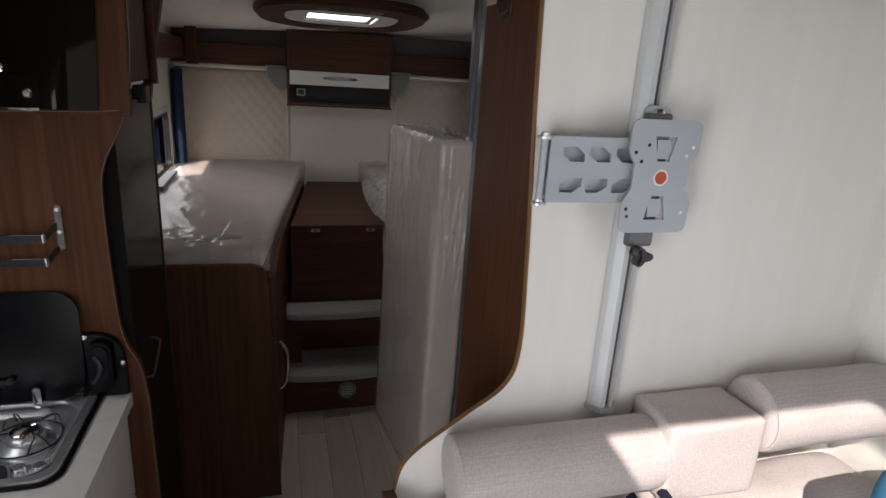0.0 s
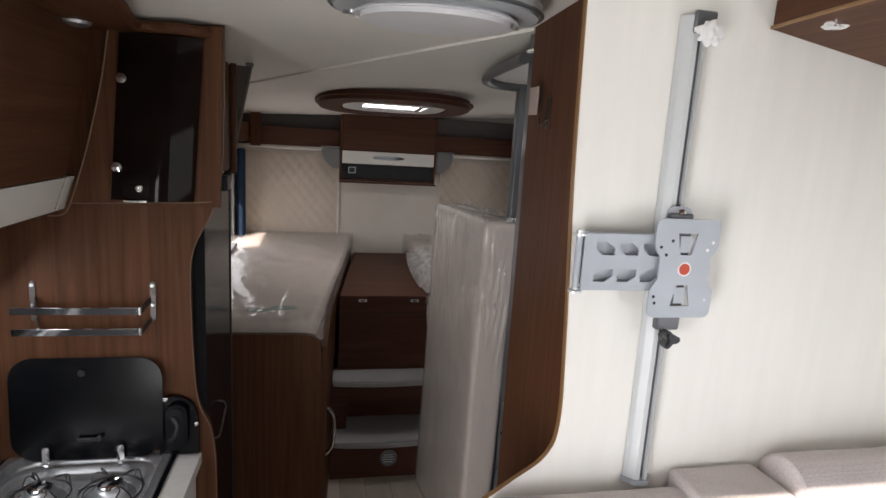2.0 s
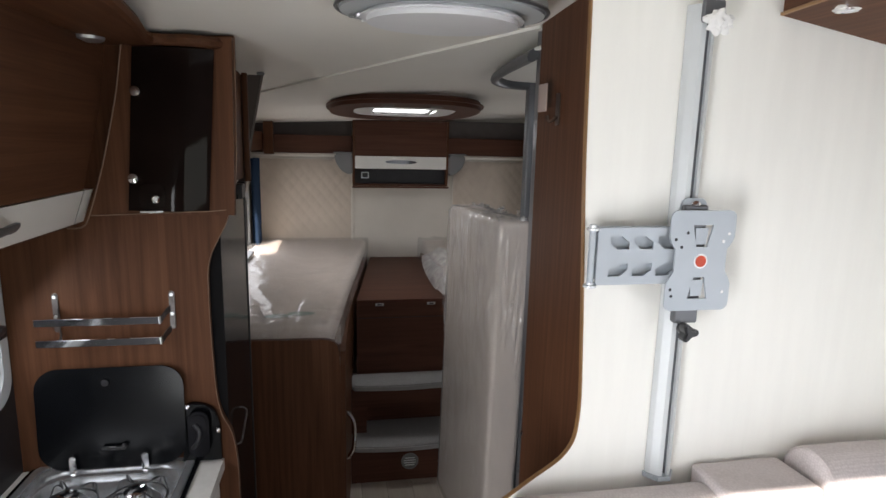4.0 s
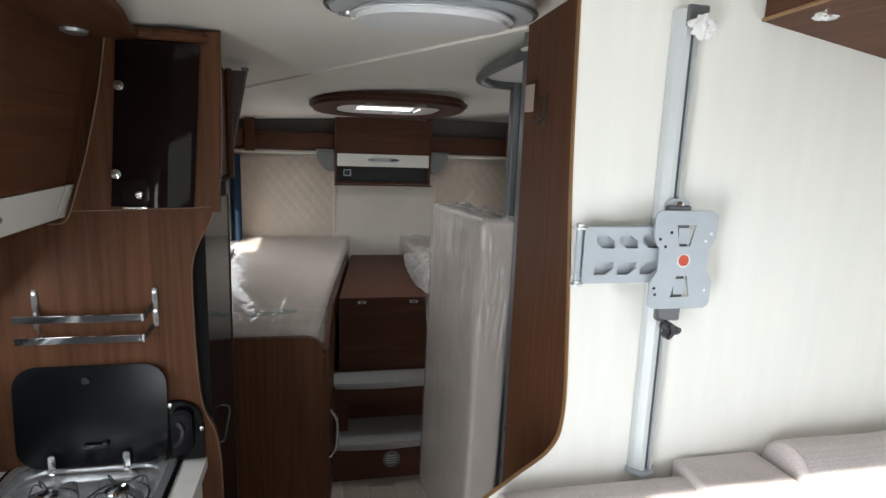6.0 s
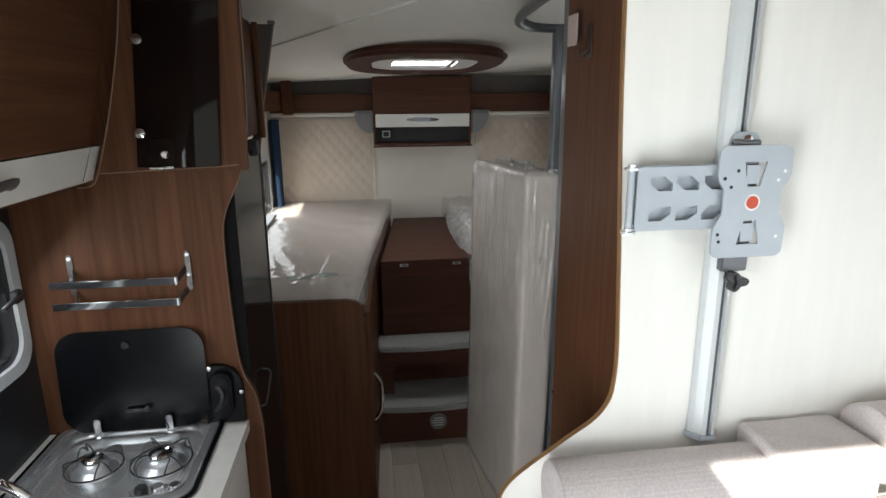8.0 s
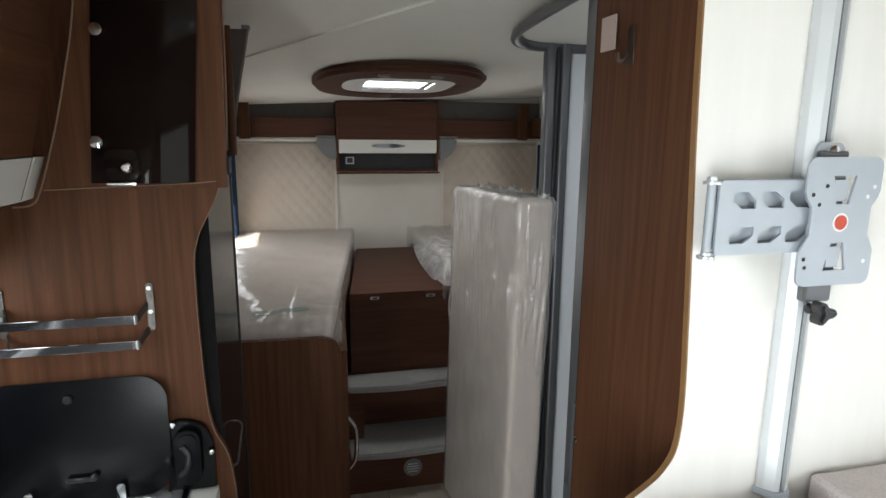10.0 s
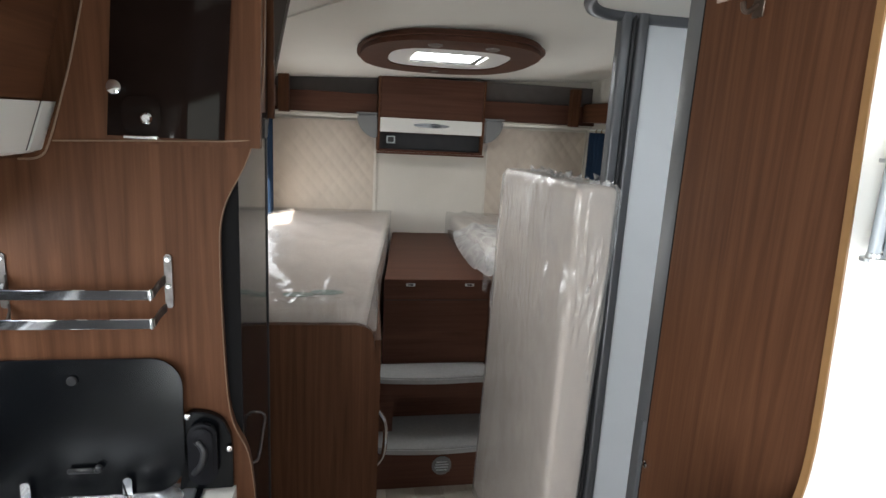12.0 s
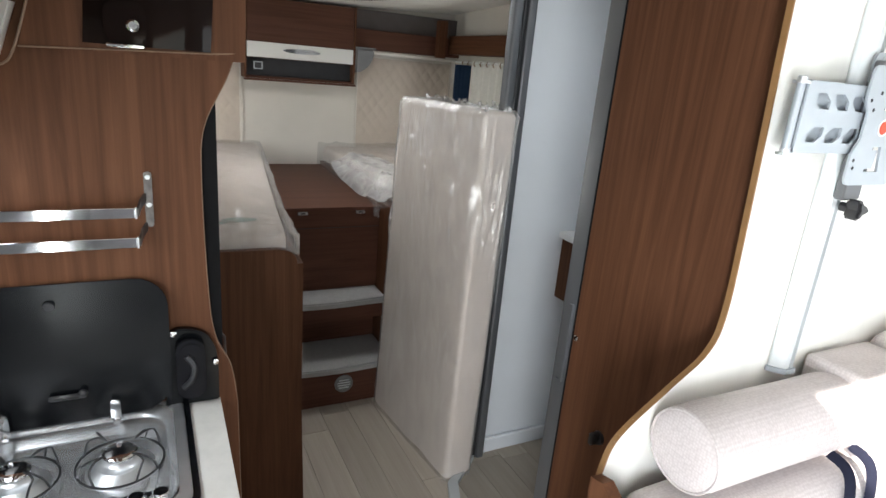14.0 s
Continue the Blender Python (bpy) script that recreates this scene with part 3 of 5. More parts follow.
# tap
tp = thing("tap", (-0.74, 0.68, 0.9), "chrome kitchen tap at the worktop's edge", "tap")
part("body", turned([(0.022, 0), (0.020, 0.01), (0.014, 0.02), (0.013, 0.10), (0.016, 0.12)], (-0.755, 0.66, 0.898)), CHROME, tp)
part("spout", tube(spline([(-0.755, 0.66, 1.0), (-0.74, 0.665, 1.03), (-0.68, 0.66, 1.02), (-0.64, 0.655, 0.99)], 6), 0.010), CHROME, tp)
part("lever", tube([(-0.755, 0.66, 1.02), (-0.752, 0.70, 1.062), (-0.745, 0.735, 1.070)], 0.006), CHROME, tp)

# overhead locker
oh = thing("overhead_locker", (-0.68, 0.3, 1.53), "walnut overhead locker with a white lower strip", "cabinet")
prof = [(-0.53, 1.93), (-0.545, 1.80), (-0.565, 1.69), (-0.583, 1.615)]
door_pts = prof + [(x - 0.02, z) for x, z in reversed(prof)]
strip = [(-0.583, 1.612), (-0.610, 1.535), (-0.63, 1.528), (-0.605, 1.612)]
part("body", prism([(L, 1.955), (-0.53, 1.958), (-0.553, 1.80), (-0.606, 1.60), (-0.64, 1.522), (L, 1.522)], "y", -1.0, 1.046), WALNUT_Y, oh, shade=False)
for ya, yb in ((0.12, 0.998), (-0.85, 0.112)):
    d1 = part("door", prism(door_pts, "y", ya, yb), WALNUT_Y, oh)
    s1 = part("strip", prism(strip, "y", ya, yb), DRAWER_WHITE, oh, "white lower strip")
    part("handle", tube(spline([(-0.580, ya + 0.33, 1.572), (-0.566, ya + 0.36, 1.578), (-0.562, ya + 0.45, 1.575), (-0.566, ya + 0.53, 1.578), (-0.580, ya + 0.56, 1.572)], 5), 0.013, 8, flat=0.5), ALU_DARK, s1, "dark chrome bow handle")
part("joint", prism([(x - 0.003, z) for x, z in strip], "y", 0.999, 1.009), BLACK_PLASTIC, oh, "dark joint in the strip")
part("strip", prism(strip, "y", 1.010, 1.050), DRAWER_WHITE, oh, "white lower strip")
part("side_trim", tube(spline([(-0.488, 1.026, 1.962), (-0.498, 1.026, 1.90), (-0.511, 1.026, 1.826), (-0.541, 1.026, 1.701), (-0.563, 1.026, 1.625), (-0.588, 1.026, 1.548), (-0.606, 1.030, 1.524), (-0.64, 1.036, 1.519)], 6), 0.0018, 8), OAK_EDGE, oh, "pale curved edge trim")

# glazed corner cupboard
gc = thing("glazed_cupboard", (-0.40, 1.03, 1.56), "small cupboard with a dark smoked glass door", "cabinet")
part("frame", prism([(-0.582, 1.552), (-0.262, 1.552), (-0.253, 1.968), (-0.488, 1.962), (-0.498, 1.90), (-0.511, 1.826), (-0.541, 1.701), (-0.563, 1.625)], "y", 1.028, 1.0495, [[(-0.497, 1.566), (-0.322, 1.570), (-0.294, 1.935), (-0.467, 1.930)]]), WALNUT, gc, shade=False)
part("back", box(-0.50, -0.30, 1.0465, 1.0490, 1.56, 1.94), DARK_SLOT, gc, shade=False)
bowed = bmesh.new()
sheets = []
for depth in (0.0, 0.004):
    sheet = []
    for j in range(13):
        w = j / 12
        xa, xb = -0.500 + 0.032 * w, -0.318 + 0.027 * w
        row = []
        for i in range(25):
            u = i / 24
            bow = 0.016 * (1 - (2 * u - 1) ** 2) + 0.006 * u
            row.append(bowed.verts.new((xa + (xb - xa) * u, 1.0225 - bow + depth, 1.564 + 0.372 * w)))
        sheet.append(row)
    sheets.append(sheet)
for sheet in sheets:
    for ra, rb in zip(sheet, sheet[1:]):
        for i in range(24):
            bowed.faces.new((ra[i], ra[i + 1], rb[i + 1], rb[i]))
f_, b_ = sheets
for j in range(12):
    for i in (0, 24):
        bowed.faces.new((f_[j][i], f_[j + 1][i], b_[j + 1][i], b_[j][i]))
for i in range(24):
    for j in (0, 12):
        bowed.faces.new((f_[j][i], f_[j][i + 1], b_[j][i + 1], b_[j][i]))
door = part("door", bowed, BROWN_GLASS, gc, "bowed dark glass door")
part("ledge_trim", tube([(-0.583, 1.026, 1.551), (-0.45, 1.026, 1.557), (-0.318, 1.026, 1.562), (-0.27, 1.030, 1.566)], 0.0013, 8), OAK_EDGE, gc)
for kx, kz in ((-0.464, 1.838), (-0.481, 1.640)):
    part("knob", turned([(0.012, 0), (0.013, -0.008), (0.011, -0.012), (0.004, -0.013)], (kx, 1.020, kz), "y"), CHROME, door, "round chrome knob")
lock = part("latch", prism(rounded(-0.470, -0.408, 1.568, 1.628, 0.018), "y", 1.016, 1.001, bev=0.003), BROWN_GLASS, door)
part("button", turned([(0.009, 0), (0.009, -0.010), (0.006, -0.013)], (-0.430, 1.001, 1.594), "y"), CHROME, lock)
part("keeper", box(-0.468, -0.415, 0.996, 1.014, 1.560, 1.567, 0.002, 1), CHROME, lock)

# cornice under the ceiling
cz = 1.938
cor = spline([(-0.33, 0.05), (-0.355, 0.48), (-0.388, 0.76), (-0.425, 0.965), (-0.40, 1.005), (-0.33, 0.995), (-0.272, 1.046)], 8)
cn = thing("cornice", (-0.5, 0.5, cz), "curved walnut cornice shelf under the ceiling with a spotlight", "cornice", kind="structure")
part("board", prism([(x, y) for x, y in cor] + [(L, 1.046), (L, -0.9), (-0.33, -0.9)], "z", cz + 0.002, cz + 0.026), WALNUT_Y, cn, shade=False)
part("lip", tube([(x, y, cz + 0.014) for x, y in cor], 0.013, 8), WALNUT_Y, cn)
sp = part("spotlight", turned([(0.034, 0), (0.032, -0.006), (0.026, -0.009), (0.012, -0.010)], (-0.525, 0.93, cz + 0.001)), STEEL, cn, "small round recessed spotlight")

# ---- fridge ----
fr = thing("fridge", (-0.45, 1.3, 0), "tall fridge with a glossy black door and chrome handle", "fridge")
FX = -0.308
part("body", box(LB + 0.005, FX - 0.030, 1.080, 1.50, 0.02, 1.585), BLACK_PLASTIC, fr, shade=False)
fd = part("door", box(FX - 0.028, FX, 1.082, 1.496, 0.06, 1.570, 0.0015, 1), BLACK_GLOSS, fr, "glossy black door")
part("edge_trim", box(FX - 0.02, FX + 0.003, 1.497, 1.502, 0.02, 1.60), BLACK_PLASTIC, fr, shade=False)
part("handle", tube(spline([(FX, 1.252, 0.946), (FX + 0.012, 1.252, 0.944), (-0.287, 1.247, 0.934), (-0.288, 1.225, 0.918), (-0.292, 1.170, 0.882), (FX + 0.010, 1.155, 0.880), (FX, 1.152, 0.880)], 5), 0.0028), CHROME_DARK_REFLECT, fd, "chrome loop handle")
# strip added over the door's glossy edge to hide the entrance lamp's reflection
part("edge_mask", box(FX - 0.034, FX + 0.0005, 1.0755, 1.0815, 0.05, 1.575), MATT_BLACK, fr, "matt black strip added to hide a reflection", shade=False)
part("hinge", box(FX - 0.02, FX + 0.012, 1.38, 1.44, 1.555, 1.60, 0.004, 1), BLACK_PLASTIC, fr)
uf = thing("upper_cupboard", (-0.45, 1.3, 1.6), "walnut cupboard above the fridge", "cabinet")
part("body", box(LB + 0.005, FX - 0.02, 1.080, 1.50, 1.606, 1.938), WALNUT, uf, shade=False)
part("door", box(FX - 0.019, FX + 0.002, 1.085, 1.497, 1.612, 1.936, 0.003, 1), WALNUT, uf)
post = solid("trim_post", prism(rounded(-0.305, -0.288, 1.503, 1.53, 0.006), "z", 1.60, 1.936), WALNUT, "dark walnut upright strip behind the upper cupboard", "post", kind="structure")
screen = thing("folding_screen", (-0.29, 1.555, 1.56), "brown-grey folded screen beside the cupboard over the fridge", "screen")
screen_edge = [(-0.245, 1.935), (-0.256, 1.880), (-0.298, 1.670), (-0.314, 1.560)]
part("panel", prism(screen_edge + [(-0.332, 1.560), (-0.332, 1.935)], "y", 1.548, 1.560), SCREEN_DARK, screen, shade=False)
part("edge_strip", tube([(x, 1.546, z) for x, z in screen_edge], 0.0035, 6), SCREEN_EDGE, screen, "paler edge strip")
part("runner", box(-0.262, -0.240, 1.540, 1.566, 1.9355, 1.945, 0.002, 1), GREY_PLASTIC, screen)

# ---- beds and steps ----
bed = thing("bed_base", (-0.2, 2.6, 0), "walnut bed base with a rounded corner", "bed")
front_outline = [(LB, 0.0), (0.018, 0.0), (0.004, 0.5)] + spline([(-0.006, 0.80), (-0.012, 0.93), (-0.030, 0.972), (-0.070, 0.985)], 5) + [(LB, 0.992)]
part("front_board", prism(front_outline, "y", 1.715, 1.740), WALNUT, bed, shade=False)
sd = bmesh.new()
side_line = [(0.012, 1.741), (0.03, 2.10), (0.060, 2.585)]
prism(side_line + [(x - 0.02, y) for x, y in reversed(side_line)], "z", 0.0, 0.925, bm=sd)
part("side_board", sd, WALNUT, bed, shade=False)
sd2 = bmesh.new()
prism([(0.066, 2.60), (0.20, 3.74), (0.18, 3.74), (0.046, 2.60)], "z", 0.5, 0.925, bm=sd2)
part("side_board", sd2, WALNUT, bed, shade=False)
part("deck", prism([(LB, 1.742), (-0.01, 1.742), (0.18, 3.74), (LB, 3.74)], "z", 0.90, 0.924), WALNUT_Y, bed, shade=False)
part("handle", tube(spline([(0.018, 1.93, 0.36), (0.045, 1.93, 0.40), (0.052, 1.93, 0.47), (0.045, 1.93, 0.54), (0.018, 1.93, 0.58)], 6), 0.009, 8), CHROME, bed, "chrome bow handle")


def soft_slab(outline, z0, z1, r, seed, lump=0.006):
    bm = prism(outline, "z", z0, z1)
    bmesh.ops.bevel(bm, geom=bm.edges[:], offset=r, segments=4, affect="EDGES", profile=0.5)
    bmesh.ops.triangulate(bm, faces=[f for f in bm.faces if len(f.verts) > 4])
    bmesh.ops.subdivide_edges(bm, edges=[e for e in bm.edges if e.calc_length() > 0.12], cuts=5, use_grid_fill=True)
    bmesh.ops.triangulate(bm, faces=bm.faces[:])
    bmesh.ops.recalc_face_normals(bm, faces=bm.faces)
    bm.normal_update()
    for v, d in [(v, v.normal * lump * noise.noise(v.co * 7 + Vector((seed, 0, 0)))) for v in bm.verts]:
        v.co += d
    return bm


MZ = 1.030
bm_left = thing("mattress", (-0.2, 2.7, 0.925), "pale mattress in clear plastic wrap on the bed base", "mattress")
part("pad", soft_slab([(LB + 0.012, 1.760), (-0.040, 1.760), (0.190, 3.735), (LB + 0.012, 3.735)], 0.926, MZ, 0.028, 1), MATTRESS, bm_left)


def ridge(p):
    return (1 - abs(noise.noise(p))) ** 3


def bed_wrap(corners, z, skirt_front, skirt_side, side, seed, amp):
    """Film over a mattress: corners front-left, front-right, rear-right, rear-left; folds down at the front and at one side."""
    fl, frt, rr, rl = (Vector(c) for c in corners)
    bm = bmesh.new()
    nu, nv = 90, 150
    us = [i / nu for i in range(nu + 1)]
    grid = []
    for j in range(-12, nv + 1):
        row = []
        v = max(0.0, j / nv)
        down_v = skirt_front * min(1.0, -j / 12) if j < 0 else 0.0
        for i in range(-10, nu + 11):
            u = min(1.0, max(0.0, i / nu))
            over = (i - nu) / 10 if i > nu else (-i / 10 if i < 0 else 0.0)
            down_u = skirt_side * over if (i > nu) == (side > 0) and over else 0.004 * over
            p = fl.lerp(frt, u).lerp(rl.lerp(rr, u), v)
            q = Vector((p.x * 9 + seed, p.y * 4 + p.x * 5, 0.3 * seed))
            h = amp * (0.5 + 0.6 * noise.noise(q * 1.4) + 0.35 * noise.noise(q * 3.1) + 0.25 * ridge(q * 0.8))
            crumple = max(0.0, 1.0 - v / 0.16)
            fq = Vector((p.x * 34 + seed, p.y * 22, 1.7))
            h += crumple * 1.25 * amp * (0.5 + noise.noise(fq) + 0.6 * ridge(fq * 0.5))
            for fold in (-0.26, -0.13, 0.02):
                lean = p.x - (-0.16 + (p.y - 1.88) * (fold + 0.30) * 0.9)
                h += 1.0 * amp * math.exp(-(lean / 0.011) ** 2) * math.exp(-((p.y - 1.95) / 0.30) ** 2)
            d = max(down_v, down_u)
            out_x = (0.006 + h * 0.8 * side) if down_u else 0.0
            out_y = -(0.006 + h * 0.8) if down_v else 0.0
            row.append(bm.verts.new((p.x + side * abs(out_x), p.y + out_y, z + (h if not d else 0.002) - d)))
        grid.append(row)
    for a, b in zip(grid, grid[1:]):
        for i in range(len(a) - 1):
            bm.faces.new((a[i], a[i + 1], b[i + 1], b[i]))
    return bm


film = part("plastic_wrap", bed_wrap([(LB + 0.006, 1.750), (-0.028, 1.750), (0.200, 3.742), (LB + 0.006, 3.742)], MZ + 0.006, 0.075, 0.10, 1, 2.0, 0.010), FILM_BED, bm_left, "crinkled clear plastic wrap")
film.visible_shadow = False
lab = bmesh.new()
for lx, ly, rr in ((-0.175, 1.905, 0.055), (-0.265, 1.88, 0.05)):
    prism([(lx + rr * math.cos(a) * (1.25 if math.cos(a) > 0 else 0.8), ly + 0.55 * rr * math.sin(a)) for a in [2 * math.pi * i / 20 for i in range(20)]], "z", MZ + 0.004, MZ + 0.0055, bm=lab)
part("label", lab, LEAF_PRINT, bm_left, "grey-green printed leaf label")

# right bed behind the standing mattress
bed2 = thing("bed_base", (0.9, 2.9, 0), "walnut bed base beside the washroom", "bed")
part("front_board", box(0.60, RR - 0.001, 1.90, 1.925, 0.0, 0.92), WALNUT, bed2, shade=False)
part("side_board", prism([(0.590, 1.926), (0.612, 1.926), (0.612, 3.74), (0.590, 3.74)], "z", 0.0, 0.92), WALNUT, bed2, shade=False)
part("deck", box(0.613, RR - 0.001, 1.926, 3.74, 0.90, 0.92), WALNUT_Y, bed2, shade=False)
m2 = thing("mattress", (0.95, 3.2, 0.921), "plastic-wrapped mattress on the second bed", "mattress")
part("pad", soft_slab([(0.60, 2.55), (RR - 0.01, 2.55), (RR - 0.01, 3.735), (0.60, 3.735)], 0.922, 1.02, 0.028, 5), MATTRESS, m2)
f2 = part("plastic_wrap", bed_wrap([(0.575, 2.52), (RR - 0.004, 2.52), (RR - 0.004, 3.742), (0.575, 3.742)], 1.028, 0.12, 0.17, -1, 6.0, 0.020), FILM_BED, m2, "loose clear plastic wrap hanging over the edge")
f2.visible_shadow = False

FILM_LOOSE = plastic_film("loose_wrap_film", (10, 6, 8), 0.32, 0.22, 0.22, 0.3, 0.30, 3)
lb = bmesh.new()
rows = []
for j in range(61):
    yy = 2.34 + 0.95 * j / 60
    row = []
    for i in range(33):
        t = i / 32
        swell = math.sin(math.pi * min(1.0, max(0.0, j / 60))) ** 0.5
        xx = 0.78 - 0.235 * t - 0.030 * math.sin(2.2 * t) * swell
        zz = 1.036 + 0.006 * swell - (0.30 * max(0.0, t - 0.55) ** 1.3) * (0.5 + 0.6 * swell)
        q = Vector((xx * 16, yy * 8, 4.0))
        b = 0.014 * noise.noise(q) + 0.004 * noise.noise(q * 2.7) + 0.009 * ridge(q * 0.8)
        row.append(lb.verts.new((xx - 0.5 * b, yy, zz + b)))
    rows.append(row)
for a, b in zip(rows, rows[1:]):
    for i in range(32):
        lb.faces.new((a[i], a[i + 1], b[i + 1], b[i]))
f4 = part("loose_wrap", lb, FILM_LOOSE, m2, "puffed loose wrap over the mattress edge")
f4.visible_shadow = False

# shelf between the beds, with front board and latches
mid = thing("centre_locker", (0.35, 3.1, 0), "walnut locker between the beds with a lift-up lid", "cabinet")
part("lid", prism([(0.085, 2.575), (0.590, 2.575), (0.590, 3.74), (0.222, 3.74)], "z", 0.878, 0.896), WALNUT_X_DIM, mid, shade=False)
part("front_board", box(0.085, 0.588, 2.588, 2.606, 0.48, 0.876), WALNUT_X_DIM, mid, shade=False)
part("joint", box(0.083, 0.588, 2.586, 2.5875, 0.792, 0.795), DARK_SLOT, mid, shade=False)
for lx in (0.207, 0.488):
    lt = part("latch", box(lx - 0.022, lx + 0.022, 2.578, 2.587, 0.862, 0.877, 0.002, 1), STEEL, mid, "small metal push latch")
    part("slot", box(lx - 0.012, lx + 0.012, 2.5765, 2.5785, 0.866, 0.873), DARK_SLOT, lt)

st = thing("steps", (0.28, 2.45, 0), "two walnut steps with pale rounded treads up to the beds", "steps")


def tread(x0, x1, y_front, y_back, z0, z1):
    line = spline([(x0, y_front + 0.035), (x0 + 0.03, y_front + 0.008), ((x0 + x1) / 2, y_front - 0.012), (x1 - 0.02, y_front + 0.004), (x1, y_front + 0.012)], 6)
    return prism(line + [(x1, y_back), (x0, y_back)], "z", z0, z1, bev=0.006)


part("riser", box(0.046, 0.585, 2.302, 2.320, 0.0, 0.172), WALNUT_X_DIM, st, shade=False)
part("tread", tread(0.056, 0.585, 2.285, 2.585, 0.173, 0.203), CARPET, st, "pale grey covered tread")
arch = [(0.046, 0.205), (0.130, 0.205)] + spline([(0.132, 0.33), (0.140, 0.358), (0.168, 0.368), (0.35, 0.372), (0.53, 0.370)], 5) + [(0.585, 0.370), (0.585, 0.447), (0.046, 0.447)]
part("riser", prism(arch, "y", 2.440, 2.458), WALNUT_X_DIM, st, shade=False)
part("tread", tread(0.056, 0.585, 2.415, 2.586, 0.448, 0.478), CARPET, st, "pale grey covered tread")
part("back", box(0.046, 0.585, 2.588, 2.60, 0.0, 0.476), WALNUT_X_DIM, st, shade=False)
vent = part("vent", turned([(0.045, 0), (0.044, -0.006), (0.034, -0.008), (0.032, -0.003)], (0.345, 2.302, 0.105), "y"), GREY_PLASTIC, st, "round grey vent")
for i in range(4):
    zz = 0.105 + (i - 1.5) * 0.013
    ww = math.sqrt(0.031 ** 2 - (zz - 0.105) ** 2)
    part("slat", box(0.345 - ww, 0.345 + ww, 2.294, 2.2985, zz - 0.002, zz + 0.002), STEEL, vent, shade=False)

# mattress standing on end against the washroom
um = thing("mattress", (0.6, 1.9, 0), "plastic-wrapped mattress standing upright on its end", "mattress")
UM_H = 1.445


def upright(grow, seed, lump):
    bm = soft_slab([(0.0 - grow, 0.0 - grow), (0.145 + grow, 0.0 - grow), (0.145 + grow, 0.64 + grow), (0.0 - grow, 0.64 + grow)], 0.003, UM_H + grow, 0.024, seed, lump)
    for v in bm.verts:
        z = v.co.z
        k = z / UM_H
        p = Matrix.Rotation(radians(7.0), 3, "Z") @ Vector((v.co.x * (0.87 + 0.13 * k), v.co.y, 0))
        v.co = Vector((0.560 + p.x + 0.022 * k, 1.625 + p.y + 0.015 * k - 0.09 * k * (v.co.y / 0.64), z))
    return bm


part("pad", upright(0.0, 11, 0.008), MATTRESS, um)


def upright_wrap(grow, seed):
    outline = rounded(-grow, 0.145 + grow, -grow, 0.64 + grow, 0.028, 5)
    ring = []
    for (xa, ya), (xb, yb) in zip(outline, outline[1:] + outline[:1]):
        n = max(1, int(math.hypot(xb - xa, yb - ya) / 0.0035))
        ring += [(xa + (xb - xa) * k / n, ya + (yb - ya) * k / n) for k in range(n)]
    bm = bmesh.new()
    nz, rows = 130, []
    pick = random.Random(21)
    folds = [(pick.uniform(0.0, 1.6), pick.uniform(0.66, 0.92), pick.uniform(0.05, 0.16), pick.uniform(-0.10, 0.10), pick.uniform(0.004, 0.0095)) for _ in range(70)]
    turn = Matrix.Rotation(radians(7.0), 3, "Z")
    for j in range(nz + 1):
        k = j / nz
        z = 0.003 + k * (UM_H + grow)
        amp = 0.0020 + 0.011 * max(0.0, k - 0.50) ** 1.1
        row, arc = [], 0.0
        for i, (x, y) in enumerate(ring):
            arc = i * 0.0035
            q = Vector((arc * 15 + 1.8 * noise.noise((z * 3, arc * 4, seed)), z * 2.2, seed))
            h = amp * (0.6 + 0.9 * noise.noise(q * 1.3) + 0.45 * noise.noise(q * 2.9 + Vector((0, z * 6, 0))) + 0.3 * ridge(q))
            streak = max(0.0, min(1.0, (k - 0.60) / 0.12))
            sq = Vector((arc * 62 + 3.0 * noise.noise((arc * 9, z * 7, seed)), z * 4.5, seed + 3))
            h += streak * 0.0058 * (0.5 + noise.noise(sq) + 0.8 * ridge(sq * 0.45) * (0.3 + max(0.0, noise.noise(sq * 0.3))))
            for at, mid_k, half, slant, tall in folds:
                run = abs(k - mid_k) / half
                if run < 1.0:
                    off = (arc - at - slant * (k - mid_k)) / 0.0045
                    if abs(off) < 3:
                        h += tall * (1 - run * run) * math.exp(-off * off)
            c = Vector((x - 0.0725, y - 0.32))
            o = Vector((math.copysign(1, c.x) if abs(c.x) > 0.07 else 0, math.copysign(1, c.y) if abs(c.y) > 0.315 else 0))
            inset = 0.02 * max(0.0, k - 0.985) / 0.015
            p = turn @ Vector(((x + o.x * (h - inset)) * (0.87 + 0.13 * k), y + o.y * (h - inset), 0))
            row.append(bm.verts.new((0.560 + p.x + 0.022 * k, 1.625 + p.y + 0.015 * k - 0.09 * k * (y / 0.64), z)))
        rows.append(row)
    m = len(ring)
    for a, b in zip(rows, rows[1:]):
        for i in range(m):
            bm.faces.new((a[i], a[(i + 1) % m], b[(i + 1) % m], b[i]))
    bm.faces.new(rows[-1])
    return bm


